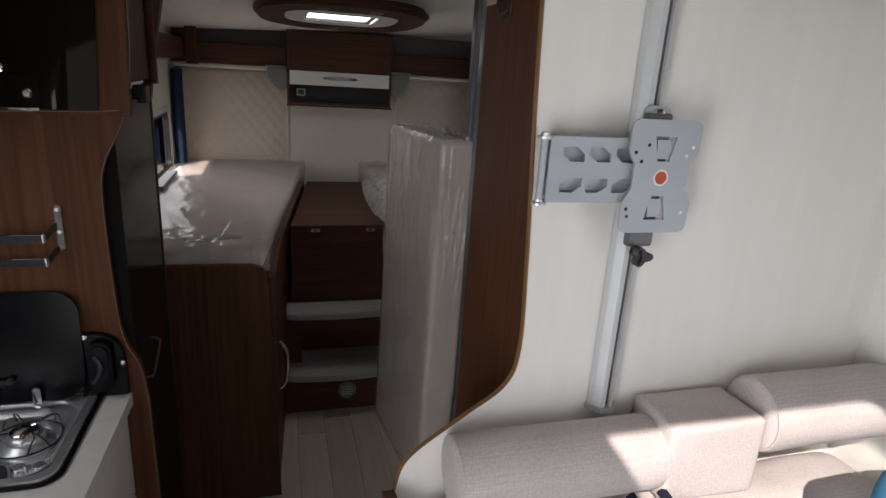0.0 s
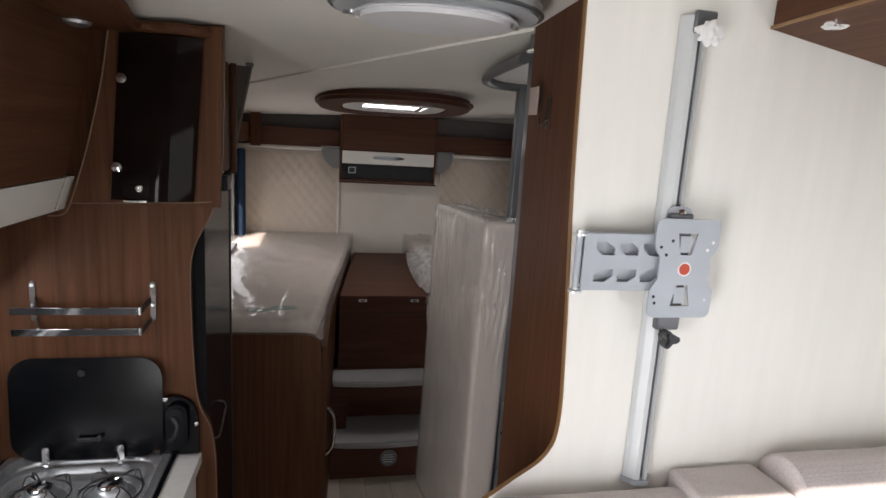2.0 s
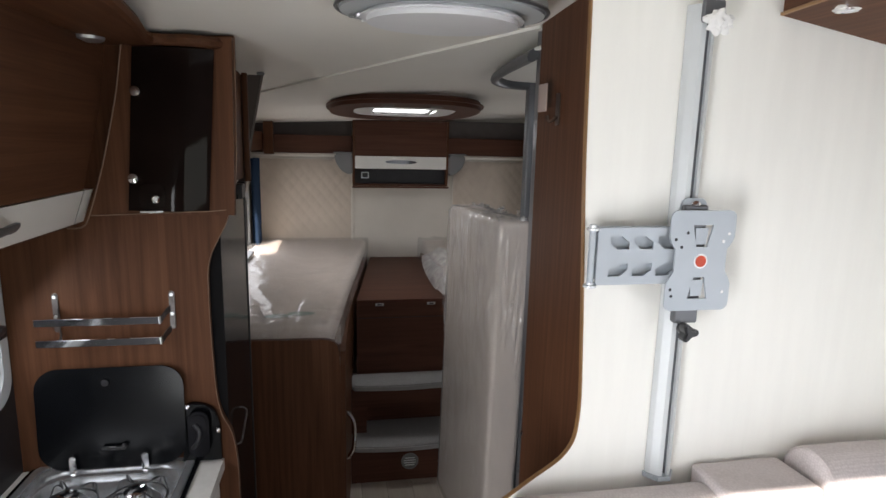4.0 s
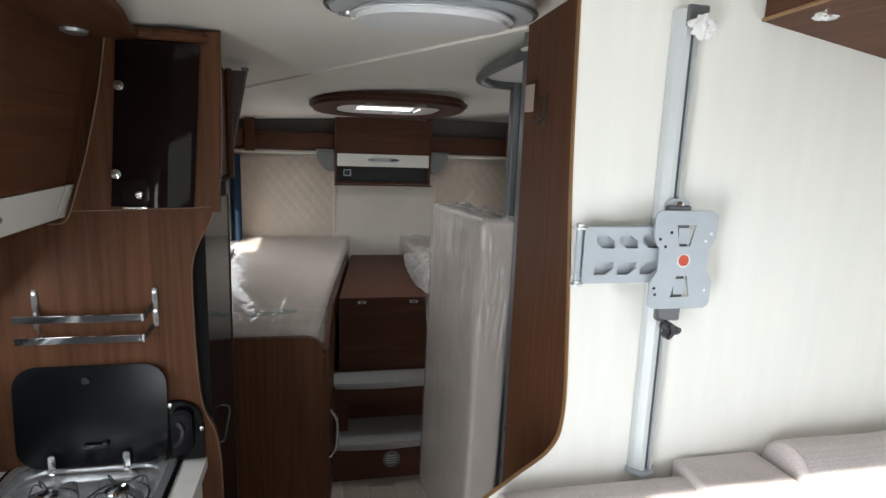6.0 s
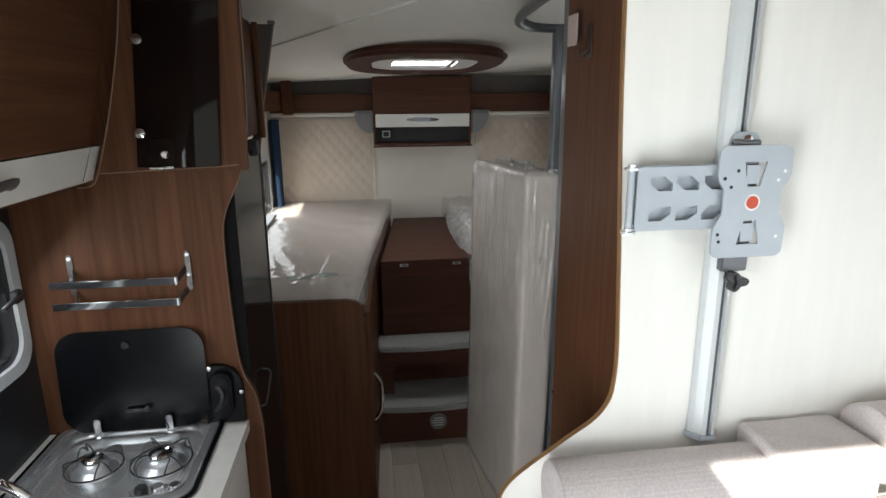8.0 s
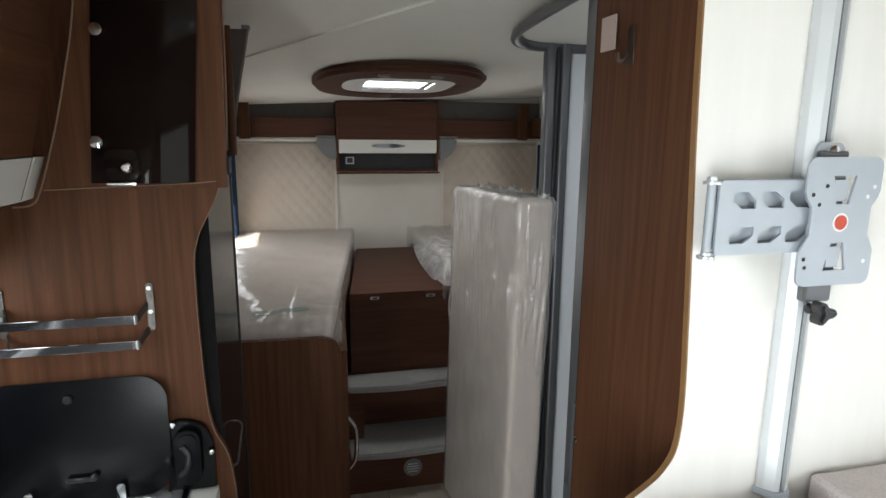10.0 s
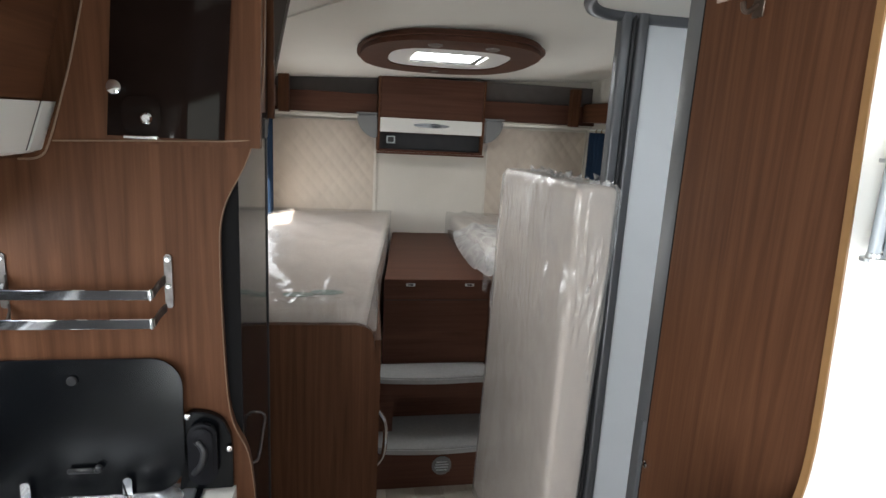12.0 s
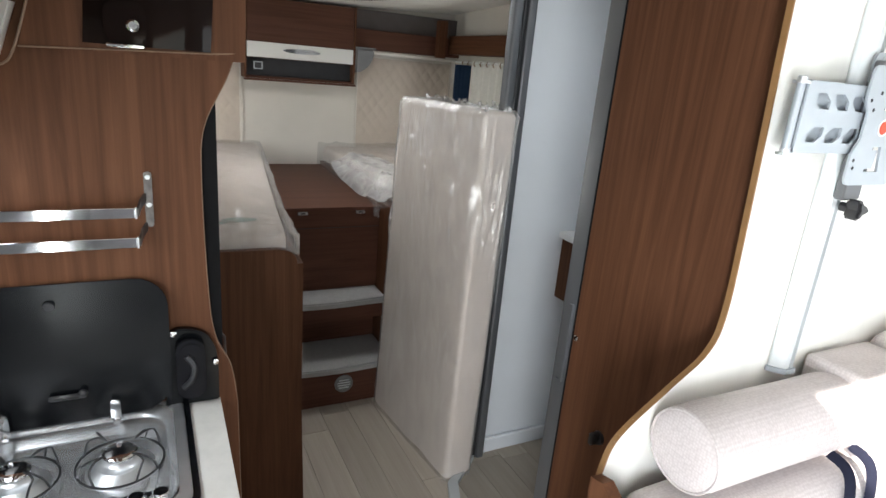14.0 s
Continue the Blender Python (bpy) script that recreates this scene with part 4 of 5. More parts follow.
f3 = part("plastic_wrap", upright_wrap(0.005, 12.0), FILM_UP, um, "creased clear plastic wrap")
f3.visible_shadow = False
for i in range(12):
    t = i / 11
    base = Vector((0.60 + 0.11 * random.random(), 1.66 + 0.50 * t, UM_H + 0.002))
    h, wd = 0.014 + 0.016 * random.random(), 0.03 + 0.03 * random.random()
    turn = Matrix.Rotation(random.uniform(0, 6.3), 3, "Z")
    tuft = bmesh.new()
    n = 7
    lower = [tuft.verts.new(base + turn @ Vector((wd * (k / (n - 1) - 0.5), 0.008 * math.sin(2.4 * k + i), 0))) for k in range(n)]
    upper = [tuft.verts.new(base + turn @ Vector((wd * 1.25 * (k / (n - 1) - 0.5), 0.016 * math.sin(2.4 * k + i + 0.6), h * (0.6 + 0.4 * math.sin(1.7 * k + i))))) for k in range(n)]
    for k in range(n - 1):
        tuft.faces.new((lower[k], lower[k + 1], upper[k + 1], upper[k]))
    c3 = part("wrap_end", tuft, FILM_UP, um)
    c3.visible_shadow = False

# ---- rear wall ----
def quilted(name, x0, x1, z0, z1, y):
    nx, nz = 90, 70
    bm = bmesh.new()
    pitch = 0.075
    rows = []
    for j in range(nz + 1):
        row = []
        for i in range(nx + 1):
            x, z = x0 + (x1 - x0) * i / nx, z0 + (z1 - z0) * j / nz
            u, v = (x + 0.8 * z) / pitch, (x - 0.8 * z) / pitch
            h = (abs(math.sin(math.pi * u)) * abs(math.sin(math.pi * v))) ** 0.45
            row.append(bm.verts.new((x, y - 0.006 - 0.006 * h, z)))
        rows.append(row)
    for j in range(nz):
        for i in range(nx):
            bm.faces.new((rows[j][i], rows[j][i + 1], rows[j + 1][i + 1], rows[j + 1][i]))
    rim = [rows[0][i] for i in range(nx + 1)] + [rows[j][nx] for j in range(1, nz + 1)] + [rows[nz][i] for i in range(nx - 1, -1, -1)] + [rows[j][0] for j in range(nz - 1, 0, -1)]
    backs = [bm.verts.new((v.co.x, y, v.co.z)) for v in rim]
    for i in range(len(rim)):
        bm.faces.new((rim[i], rim[(i + 1) % len(rim)], backs[(i + 1) % len(rim)], backs[i]))
    hb2 = thing(name, ((x0 + x1) / 2, y, z0), "cream diamond-quilted headboard panel on the rear wall", "headboard", "headboard panels")
    part("quilting", bm, QUILT, hb2)
    part("border", prism(rounded(x0 - 0.004, x1 + 0.004, z0 - 0.004, z1 + 0.004, 0.006, 2), "y", y - 0.012, y, [rounded(x0 + 0.004, x1 - 0.004, z0 + 0.004, z1 - 0.004, 0.004, 2)], 0.002), CREAM, hb2)
    return hb2


quilted("headboard", LB + 0.03, 0.090, 0.98, 1.598, BACK - 0.002)
quilted("headboard", 0.822, RR - 0.01, 0.98, 1.598, BACK - 0.002)
solid("trim", box(0.092, 0.106, BACK - 0.014, BACK - 0.001, 0.90, 1.60, 0.003, 1), CREAM, "cream edge strip of the headboard", "trim", kind="structure")

oc = thing("overhead_cabinet", (0.43, 3.65, 1.43), "small walnut cabinet with a white strip and dark niche", "cabinet")
CX0, CX1, CF = 0.098, 0.756, 3.590
part("body", box(CX0 + 0.012, CX1 - 0.012, CF + 0.014, BACK - 0.001, 1.540, 1.865), WALNUT_X_DIM, oc, shade=False)
for sx in (CX0, CX1 - 0.012):
    part("side", prism([(CF, 1.875), (BACK - 0.001, 1.875), (BACK - 0.001, 1.425), (CF + 0.012, 1.425), (CF - 0.002, 1.52)], "x", sx, sx + 0.012), WALNUT, oc, shade=False)
part("door", box(CX0 + 0.014, CX1 - 0.014, CF - 0.002, CF + 0.013, 1.630, 1.868, 0.003, 1), WALNUT_X_DIM, oc)
ds = part("strip", box(CX0 + 0.014, CX1 - 0.014, CF - 0.002, CF + 0.013, 1.543, 1.628, 0.002, 1), DRAWER_WHITE, oc, "white strip")
part("handle", prism(ellipse(0.425, 1.590, 0.110, 0.013), "y", CF - 0.010, CF - 0.002, bev=0.003), CHROME, ds, "oval chrome handle")
part("niche_back", box(CX0 + 0.013, CX1 - 0.013, CF + 0.060, CF + 0.066, 1.440, 1.539), DARK_SLOT, oc, shade=False)
part("bottom", box(CX0 + 0.013, CX1 - 0.013, CF + 0.004, BACK - 0.001, 1.425, 1.438), WALNUT_X_DIM, oc, shade=False)
part("lip", box(CX0 - 0.006, CX1 + 0.006, CF - 0.014, CF + 0.003, 1.412, 1.4245, 0.004, 2), WALNUT_X_DIM, oc, "rounded lower lip")
sw = part("switch", box(0.150, 0.214, CF + 0.050, CF + 0.059, 1.470, 1.522, 0.003, 1), BLACK_PLASTIC, oc)
part("rocker", prism(rounded(0.156, 0.208, 1.474, 1.518, 0.004), "y", CF + 0.046, CF + 0.0495, [rounded(0.163, 0.201, 1.480, 1.512, 0.003)]), ALU, sw)

for sx0, sx1 in ((LB + 0.01, CX0 - 0.003), (CX1 + 0.003, RR - 0.005)):
    sh = thing("rear_shelf", ((sx0 + sx1) / 2, 3.7, 1.64), "walnut-fronted rear shelf with grey lining", "shelf", "rear shelves")
    part("front", box(sx0, sx1, 3.628, 3.643, 1.640, 1.760, 0.003, 1), WALNUT_X_DIM, sh)
    part("lining", box(sx0, sx1, 3.70, BACK - 0.002, 1.650, 1.880), DARK_LINING, sh, "grey padded lining", shade=False)
    part("bottom", box(sx0, sx1, 3.644, 3.698, 1.642, 1.655), WALNUT_X_DIM, sh, shade=False)
    part("curtain_rail", box(sx0 + 0.01, sx1 - 0.02, 3.606, 3.626, 1.614, 1.632, 0.004, 1), CREAM, sh, "cream curtain rail")
for lx, sgn in ((CX0 - 0.052, -1), (CX1 + 0.052, 1)):
    rl = thing("reading_lamp", (lx, 3.62, 1.58), "grey quarter-round reading lamp beside the cabinet", "lamp", "reading lamps")
    root = lx - sgn * 0.050
    pts = [(root, 1.640), (root, 1.500)] + [(root + sgn * 0.122 * math.sin(a), 1.640 - 0.140 * math.cos(a)) for a in [math.pi / 2 * i / 12 for i in range(1, 13)]]
    part("shade", prism(pts, "y", 3.585, 3.70, bev=0.010), GREY_PLASTIC, rl)
    part("lid", box(min(root, root + sgn * 0.126), max(root, root + sgn * 0.126), 3.580, 3.70, 1.6405, 1.652, 0.003, 1), GREY_PLASTIC, rl)

# right-hand side shelf and curtain, seen past the washroom post
rs = thing("side_shelf", (RR - 0.06, 3.2, 1.65), "walnut side shelf over the window", "shelf")
part("front", box(RR - 0.095, RR - 0.080, 1.80, 3.62, 1.660, 1.775, 0.003, 1), WALNUT_Y, rs)
part("bottom", box(RR - 0.079, RR - 0.002, 1.80, 3.62, 1.66, 1.675), WALNUT_Y, rs, shade=False)
part("divider", box(RR - 0.19, RR - 0.135, 3.57, 3.625, 1.63, 1.86), WALNUT, rs, shade=False)
ls = thing("side_shelf", (LB + 0.05, 3.2, 1.65), "walnut side shelf over the bed window", "shelf")
part("front", box(LB + 0.075, LB + 0.09, 1.80, 3.60, 1.660, 1.775, 0.003, 1), WALNUT_Y, ls)
part("divider", box(LB + 0.10, LB + 0.16, 3.57, 3.625, 1.63, 1.86), WALNUT, ls, shade=False)


def curtain(name, x, y0, y1, z0, z1, mat, label, waves, depth=0.02, thick=0.004):
    bm = bmesh.new()
    n = waves * 12
    line = [(x + depth * math.sin(2 * math.pi * waves * i / n), y0 + (y1 - y0) * i / n) for i in range(n + 1)]
    prism(line + [(a + thick, b) for a, b in reversed(line)], "z", z0, z1, bm=bm)
    return solid(name, bm, mat, label, "curtain", "curtains")


curtain("curtain", LB + 0.035, 3.52, 3.70, 0.99, 1.60, BLUE, "gathered navy curtain beside the bed window", 4)
curtain("curtain", RR - 0.040, 3.39, 3.58, 1.04, 1.60, BLUE, "gathered navy curtain at the side window", 4)
curtain("net_curtain", RR - 0.035, 2.74, 3.385, 1.20, 1.63, NET, "pale net curtain over the side window", 8, 0.010, 0.002)
rod = thing("curtain_rod", (RR - 0.035, 3.2, 1.62), "thin white curtain rod with hooks", "curtain rod")
part("rod", tube([(RR - 0.037, 2.72, 1.618), (RR - 0.037, 3.62, 1.618)], 0.005, 8), WHITE_PLASTIC, rod)
for i in range(10):
    part("hook", tube([(RR - 0.037, 2.78 + 0.08 * i, 1.624), (RR - 0.047, 2.78 + 0.08 * i, 1.610), (RR - 0.037, 2.78 + 0.08 * i, 1.596)], 0.0035, 6), WALNUT_EDGE, rod)
bt = thing("blind_cassette", (LB + 0.06, 2.9, 1.04), "grey blind lever lying at the window sill", "blind")
part("bar", box(LB + 0.02, LB + 0.075, 2.70, 3.15, MZ + 0.012, MZ + 0.035, 0.004, 1), ALU_DARK, bt)

# ---- roof window and lamps ----
SKY = Vector((0.326, 2.58, 0))
sz = ceil_z(2.6) - 0.002
rw = thing("roof_window", (SKY.x, SKY.y, sz), "oval walnut-framed roof window with a bright pane", "roof window")
tiltm = Matrix.Translation((SKY.x, SKY.y, sz)) @ Matrix.Rotation(math.atan(-0.05), 4, "X") @ Matrix.Translation((-SKY.x, -SKY.y, -sz))
pieces = [
    ("frame", prism(ellipse(SKY.x, SKY.y, 0.388, 0.465, 56, 0.80), "z", sz - 0.042, sz - 0.001, [ellipse(SKY.x, SKY.y, 0.240, 0.250, 40, 0.62)], 0.017), WALNUT_X_DIM, "oval walnut frame"),
    ("inner_frame", prism(ellipse(SKY.x, SKY.y, 0.252, 0.262, 40, 0.62), "z", sz - 0.037, sz - 0.026, [rounded(SKY.x - 0.155, SKY.x + 0.155, SKY.y - 0.13, SKY.y + 0.13, 0.02)]), WHITE_PLASTIC, "cream inner frame"),
    ("pane", prism(rounded(SKY.x - 0.165, SKY.x + 0.165, SKY.y - 0.14, SKY.y + 0.14, 0.02), "z", sz - 0.024, sz - 0.018), FROST, "frosted pane glowing in place of daylight"),
    ("handle", box(SKY.x + 0.125, SKY.x + 0.145, SKY.y - 0.12, SKY.y + 0.12, sz - 0.036, sz - 0.026, 0.003, 1), GREY_PLASTIC, "grey slide"),
    ("handle", box(SKY.x - 0.150, SKY.x + 0.150, SKY.y + 0.112, SKY.y + 0.126, sz - 0.036, sz - 0.026, 0.003, 1), GREY_PLASTIC, "grey slide"),
]
for lx in (-0.11, 0.11):
    pieces.append(("spotlight", turned([(0.028, 0), (0.026, -0.006), (0.020, -0.009), (0.010, -0.010)], (SKY.x + lx, SKY.y - 0.350, sz - 0.041)), SCREEN_EDGE, "small round spotlight"))
pieces.append(("button", turned([(0.02, 0), (0.018, -0.006)], (SKY.x, SKY.y + 0.350, sz - 0.041)), SCREEN_EDGE, ""))
for nm, bm, mat, lb in pieces:
    ob = part(nm, bm, mat, rw, lb)
    ob.data.transform(tiltm)

cl = thing("ceiling_lamp", (0.19, 0.72, ceil_z(0.72)), "oval translucent ceiling lamp, switched off", "lamp")
lz = ceil_z(0.72) - 0.001
part("base", prism(ellipse(0.19, 0.72, 0.205, 0.16), "z", lz - 0.030, lz, bev=0.006), ALU, cl)
part("diffuser", prism(ellipse(0.19, 0.72, 0.160, 0.125), "z", lz - 0.050, lz - 0.029, bev=0.012), LENS_OFF, cl)
for i in range(9):
    a = radians(20 + 17.5 * i)
    ex, ey = 0.19 + 0.180 * math.cos(a), 0.72 + 0.140 * math.sin(a)
    part("led_clip", box(ex - 0.010, ex + 0.010, ey - 0.004, ey + 0.004, lz - 0.036, lz - 0.030, 0.001, 1), WHITE_PLASTIC if i % 2 else GREY_PLASTIC, cl)
part("rim", tube([(0.19 + 0.206 * math.cos(a), 0.72 + 0.161 * math.sin(a), lz - 0.024) for a in [2 * math.pi * i / 48 for i in range(48)]], 0.004, 6, closed=True), ALU_DARK, cl, "thin grey rim")
for ax in (-0.16, 0.16):
    part("screw", turned([(0.010, 0), (0.008, -0.006)], (0.19 + ax, 0.76, lz - 0.030), n=12), STEEL, cl)

# ---- washroom doorway ----
dj = thing("door_1", (0.47, 0.95, 0), "open washroom doorway with a grey metal frame", "door", kind="structure")
part("jamb", box(0.474, 0.512, 0.925, 0.986, 0.0, 2.02, 0.004, 2), JAMB_GREY, dj, "grey metal jamb")
part("seal", box(0.464, 0.500, 0.9165, 0.9245, 0.0, 2.02), MATT_BLACK, dj, "black rubber seal", shade=False)
part("pull", prism(rounded(0.942, 0.970, 0.845, 1.065, 0.012), "x", 0.474, 0.467, [rounded(0.948, 0.964, 0.853, 1.057, 0.008)], 0.001), JAMB_GREY, dj, "long grey recessed pull")
part("post", prism(rounded(0.700, 0.735, 1.715, 1.760, 0.010), "z", 0.0, 2.0), ALU_DARK, dj, "grey metal post")
part("post", prism(rounded(0.738, 0.752, 1.722, 1.756, 0.005), "z", 0.0, 2.0), BLACK_PLASTIC, dj, "black seal")
part("post", prism(rounded(0.755, 0.790, 1.715, 1.760, 0.010), "z", 0.0, 2.0), ALU_DARK, dj, "grey metal post")
gz = 1.955
guide = spline([(0.462, 0.97, gz), (0.480, 1.25, gz), (0.505, 1.47, gz), (0.545, 1.60, gz), (0.615, 1.70, gz), (0.72, 1.735, gz), (0.86, 1.74, gz), (1.2, 1.74, gz)], 8)
part("guide_rail", tube(guide, 0.020, 10, flat=0.7), ALU_DARK, dj, "curved grey guide rail")
part("head_board", prism([(x, y) for x, y, z in guide] + [(1.2, 0.6), (0.5, 0.6), (0.462, 0.95)], "z", gz + 0.010, gz + 0.016), CEILING, dj, shade=False)
part("threshold", prism([(0.455, 0.97), (0.50, 1.45), (0.56, 1.60), (0.70, 1.712), (0.74, 1.712), (0.60, 1.59), (0.53, 1.42), (0.495, 0.97)], "z", 0.001, 0.022), ALU, dj, "low aluminium threshold", shade=False)
solid("screw", turned([(0.007, 0), (0.007, -0.004), (0.004, -0.006)], (0.4598, 0.902, 0.992), "x", 14), CHROME, "small chrome screw head in the walnut panel", "screw")
pk = thing("door_stop", (0.46, 0.77, 0.75), "small black catch on the walnut panel", "catch")
part("base", turned([(0.016, 0), (0.015, -0.008)], (0.4598, 0.775, 0.803), "x", 16), BLACK_PLASTIC, pk)
part("tongue", box(0.430, 0.452, 0.768, 0.782, 0.790, 0.820, 0.004, 1), BLACK_PLASTIC, pk)
hk = thing("coat_hook", (0.45, 0.78, 1.75), "dark metal coat hook with a pinkish card tag", "hook")
part("plate", box(0.4570, 0.4597, 0.768, 0.792, 1.782, 1.850, 0.001, 1), HOOK_BRONZE, hk)
part("prong", tube(spline([(0.456, 0.78, 1.80), (0.445, 0.782, 1.790), (0.439, 0.785, 1.792), (0.437, 0.786, 1.803)], 5), 0.004, 8), HOOK_BRONZE, hk)
part("tag", box(0.437, 0.440, 0.80, 0.850, 1.812, 1.872), TAG, hk, "pinkish card tag", shade=False)

bs = thing("washbasin_cabinet", (1.03, 1.5, 0.7), "small walnut washbasin cabinet with a white top on the washroom wall", "cabinet")
part("body", box(1.07, 1.225, 1.42, 1.752, 0.70, 0.955), WALNUT, bs, shade=False)
part("top", box(1.045, 1.226, 1.40, 1.753, 0.956, 0.985, 0.008, 2), WHITE_PLASTIC, bs)
part("knob", turned([(0.010, 0), (0.012, -0.012), (0.006, -0.016)], (1.07, 1.66, 0.87), "x", 14), CHROME, bs)
solid("skirting", box(0.80, 1.225, 1.735, 1.754, 0.0, 0.07, 0.004, 1), BATH_WHITE, "pale washroom skirting", "skirting", kind="structure")

# ---- screen mount on the white partition ----
WY = 0.5285
mt = thing("tv_mount", (0.63, 0.52, 1.1), "grey television wall mount on a tall aluminium rail", "tv mount")
RX = 0.618
rail = part("rail", prism([(RX - 0.029, WY), (RX - 0.029, WY - 0.004), (RX - 0.024, WY - 0.012), (RX - 0.013, WY - 0.024), (RX - 0.005, WY - 0.026), (RX - 0.005, WY - 0.014), (RX + 0.005, WY - 0.014), (RX + 0.005, WY - 0.026),
                          (RX + 0.011, WY - 0.024), (RX + 0.022, WY - 0.010), (RX + 0.025, WY - 0.003), (RX + 0.025, WY)], "z", 1.098, 1.985), RAIL_ALU, mt, "pale anodised aluminium rail", shade=False)
part("slot", box(RX - 0.0047, RX + 0.0047, WY - 0.0190, WY - 0.0145, 1.100, 1.982), SLOT_GREY, rail, shade=False)
part("end_cap", prism([(RX - 0.033, WY), (RX - 0.033, WY - 0.006), (RX - 0.015, WY - 0.029), (RX + 0.012, WY - 0.029), (RX + 0.028, WY - 0.008), (RX + 0.028, WY)], "z", 1.088, 1.0975), GREY_PAINT, rail)
part("top_bracket", box(RX - 0.020, RX + 0.022, WY - 0.036, WY - 0.027, 1.952, 1.990, 0.003, 1), ALU_DARK, rail)
scrap = bmesh.new()
bmesh.ops.create_icosphere(scrap, subdivisions=4, radius=1.0)
for v in scrap.verts:
    q = v.co * 2.3 + Vector((4.1, 0, 2.0))
    k = 0.85 + 0.45 * noise.noise(q) + 0.30 * ridge_of(v.co * 3.1) - 0.15
    v.co = Vector((RX + 0.006 + 0.026 * k * v.co.x, WY - 0.044 + 0.010 * k * v.co.y, 1.952 + 0.020 * k * v.co.z))
part("wrapping", scrap, WHITE_PLASTIC, rail, "crumpled scrap of white wrapping")
bracket = part("slider", prism(rounded(RX - 0.026, RX + 0.026, 1.600, 1.652, 0.014), "y", WY - 0.030, WY - 0.034, bev=0.001), GREY_PAINT, mt, "grey slider plate")
part("block", box(RX - 0.024, RX + 0.024, WY - 0.044, WY - 0.0275, 1.420, 1.64, 0.003, 1), ALU_DARK, mt)
part("bolt", turned([(0.010, 0), (0.010, -0.006), (0.005, -0.008)], (RX, WY - 0.034, 1.638), "y", 12), CHROME, bracket)
AY = 0.484
hexes = []
for i in range(3):
    for zz, lean in ((1.573, 1), (1.524, -1)):
        u = 0.474 + 0.046 * i
        hexes.append([(u + du * 1.15, zz + lean * dv * 1.1) for du, dv in ((-0.0155, 0.0105), (0.0035, 0.0105), (0.0165, 0.0005), (0.0165, -0.0105), (-0.0035, -0.0105), (-0.0165, -0.0005))])
arm = part("arm", prism(rounded(0.433, 0.600, 1.497, 1.600, 0.006), "y", AY, AY + 0.004, hexes), GREY_PAINT, mt, "grey arm with hexagonal holes", shade=False)
part("flange", box(0.428, 0.600, AY + 0.004, AY + 0.016, 1.597, 1.601), GREY_PAINT, arm, shade=False)
part("flange", box(0.428, 0.600, AY + 0.004, AY + 0.016, 1.496, 1.500), GREY_PAINT, arm, shade=False)
part("back_arm", prism(rounded(0.436, 0.620, 1.502, 1.596, 0.006), "y", AY + 0.013, AY + 0.0155), GREY_PAINT, arm, shade=False)
for zz in (1.595, 1.492):
    part("pivot", turned([(0.012, 0), (0.012, 0.004), (0.007, 0.004), (0.007, 0.009), (0.004, 0.011)], (0.426, AY + 0.008, zz), "z", 14), STEEL, arm, "bolt and washer")
part("pivot_pin", turned([(0.006, 0), (0.006, 0.10)], (0.426, AY + 0.008, 1.498), "z", 12), GREY_PAINT, arm)
PY = 0.474
cx, c_z = 0.628, 1.540
hw, hh = 0.064, 0.092
outl = []
right_side = [(hw, hh - 0.014), (hw, 0.045), (hw - 0.004, 0.034), (hw - 0.013, 0.022), (hw - 0.013, -0.018), (hw - 0.006, -0.030), (hw, -0.042), (hw, -(hh - 0.014))]
outl += [(cx + u, c_z + v) for u, v in [(-hw + 0.013, hh), (hw - 0.013, hh), (hw - 0.006, hh - 0.0022), (hw - 0.0015, hh - 0.007)] + right_side + [(hw - 0.0015, -hh + 0.007), (hw - 0.006, -hh + 0.0022), (hw - 0.013, -hh), (-hw + 0.013, -hh), (-hw + 0.006, -hh + 0.0022), (-hw + 0.0015, -hh + 0.007)]]
outl += [(cx - u, c_z + v) for u, v in reversed(right_side)] + [(cx - hw + 0.0015, c_z + hh - 0.007), (cx - hw + 0.006, c_z + hh - 0.0022)]
trap_t = [(cx - 0.020, c_z + 0.066), (cx + 0.020, c_z + 0.066), (cx + 0.011, c_z + 0.026), (cx - 0.011, c_z + 0.026)]
trap_b = [(cx - 0.011, c_z - 0.030), (cx + 0.011, c_z - 0.030), (cx + 0.020, c_z - 0.070), (cx - 0.020, c_z - 0.070)]
plate = part("plate", prism(outl, "y", PY, PY + 0.004, [trap_t, trap_b]), GREY_PAINT, mt, "wasp-waisted grey screen plate", shade=False)
for zz in (0.046, -0.050):
    part("tab", prism([(cx - 0.010, c_z + zz - 0.016), (cx + 0.010, c_z + zz - 0.016), (cx + 0.013, c_z + zz + 0.014), (cx - 0.013, c_z + zz + 0.014)], "y", PY + 0.0045, PY + 0.006), GREY_PAINT, plate, shade=False)
stick = part("sticker", turned([(0.0135, 0), (0.0135, -0.0006)], (cx, PY - 0.0002, c_z), "y", 28), WHITE_PLASTIC, plate, "round red and white sticker")
part("dot", turned([(0.0105, 0), (0.0105, -0.0006)], (cx, PY - 0.0010, c_z), "y", 24), RED, stick, "red centre")
for u, v in ((-0.052, 0.040), (-0.040, 0.026), (0.052, 0.050), (0.042, 0.036), (-0.055, -0.052), (-0.052, -0.064), (0.050, -0.058), (-0.030, 0.052)):
    part("hole", turned([(0.003, 0), (0.003, -0.0005)], (cx + u, PY - 0.0002, c_z + v), "y", 10), DARK_SLOT if u < 0 else WHITE_PLASTIC, plate)
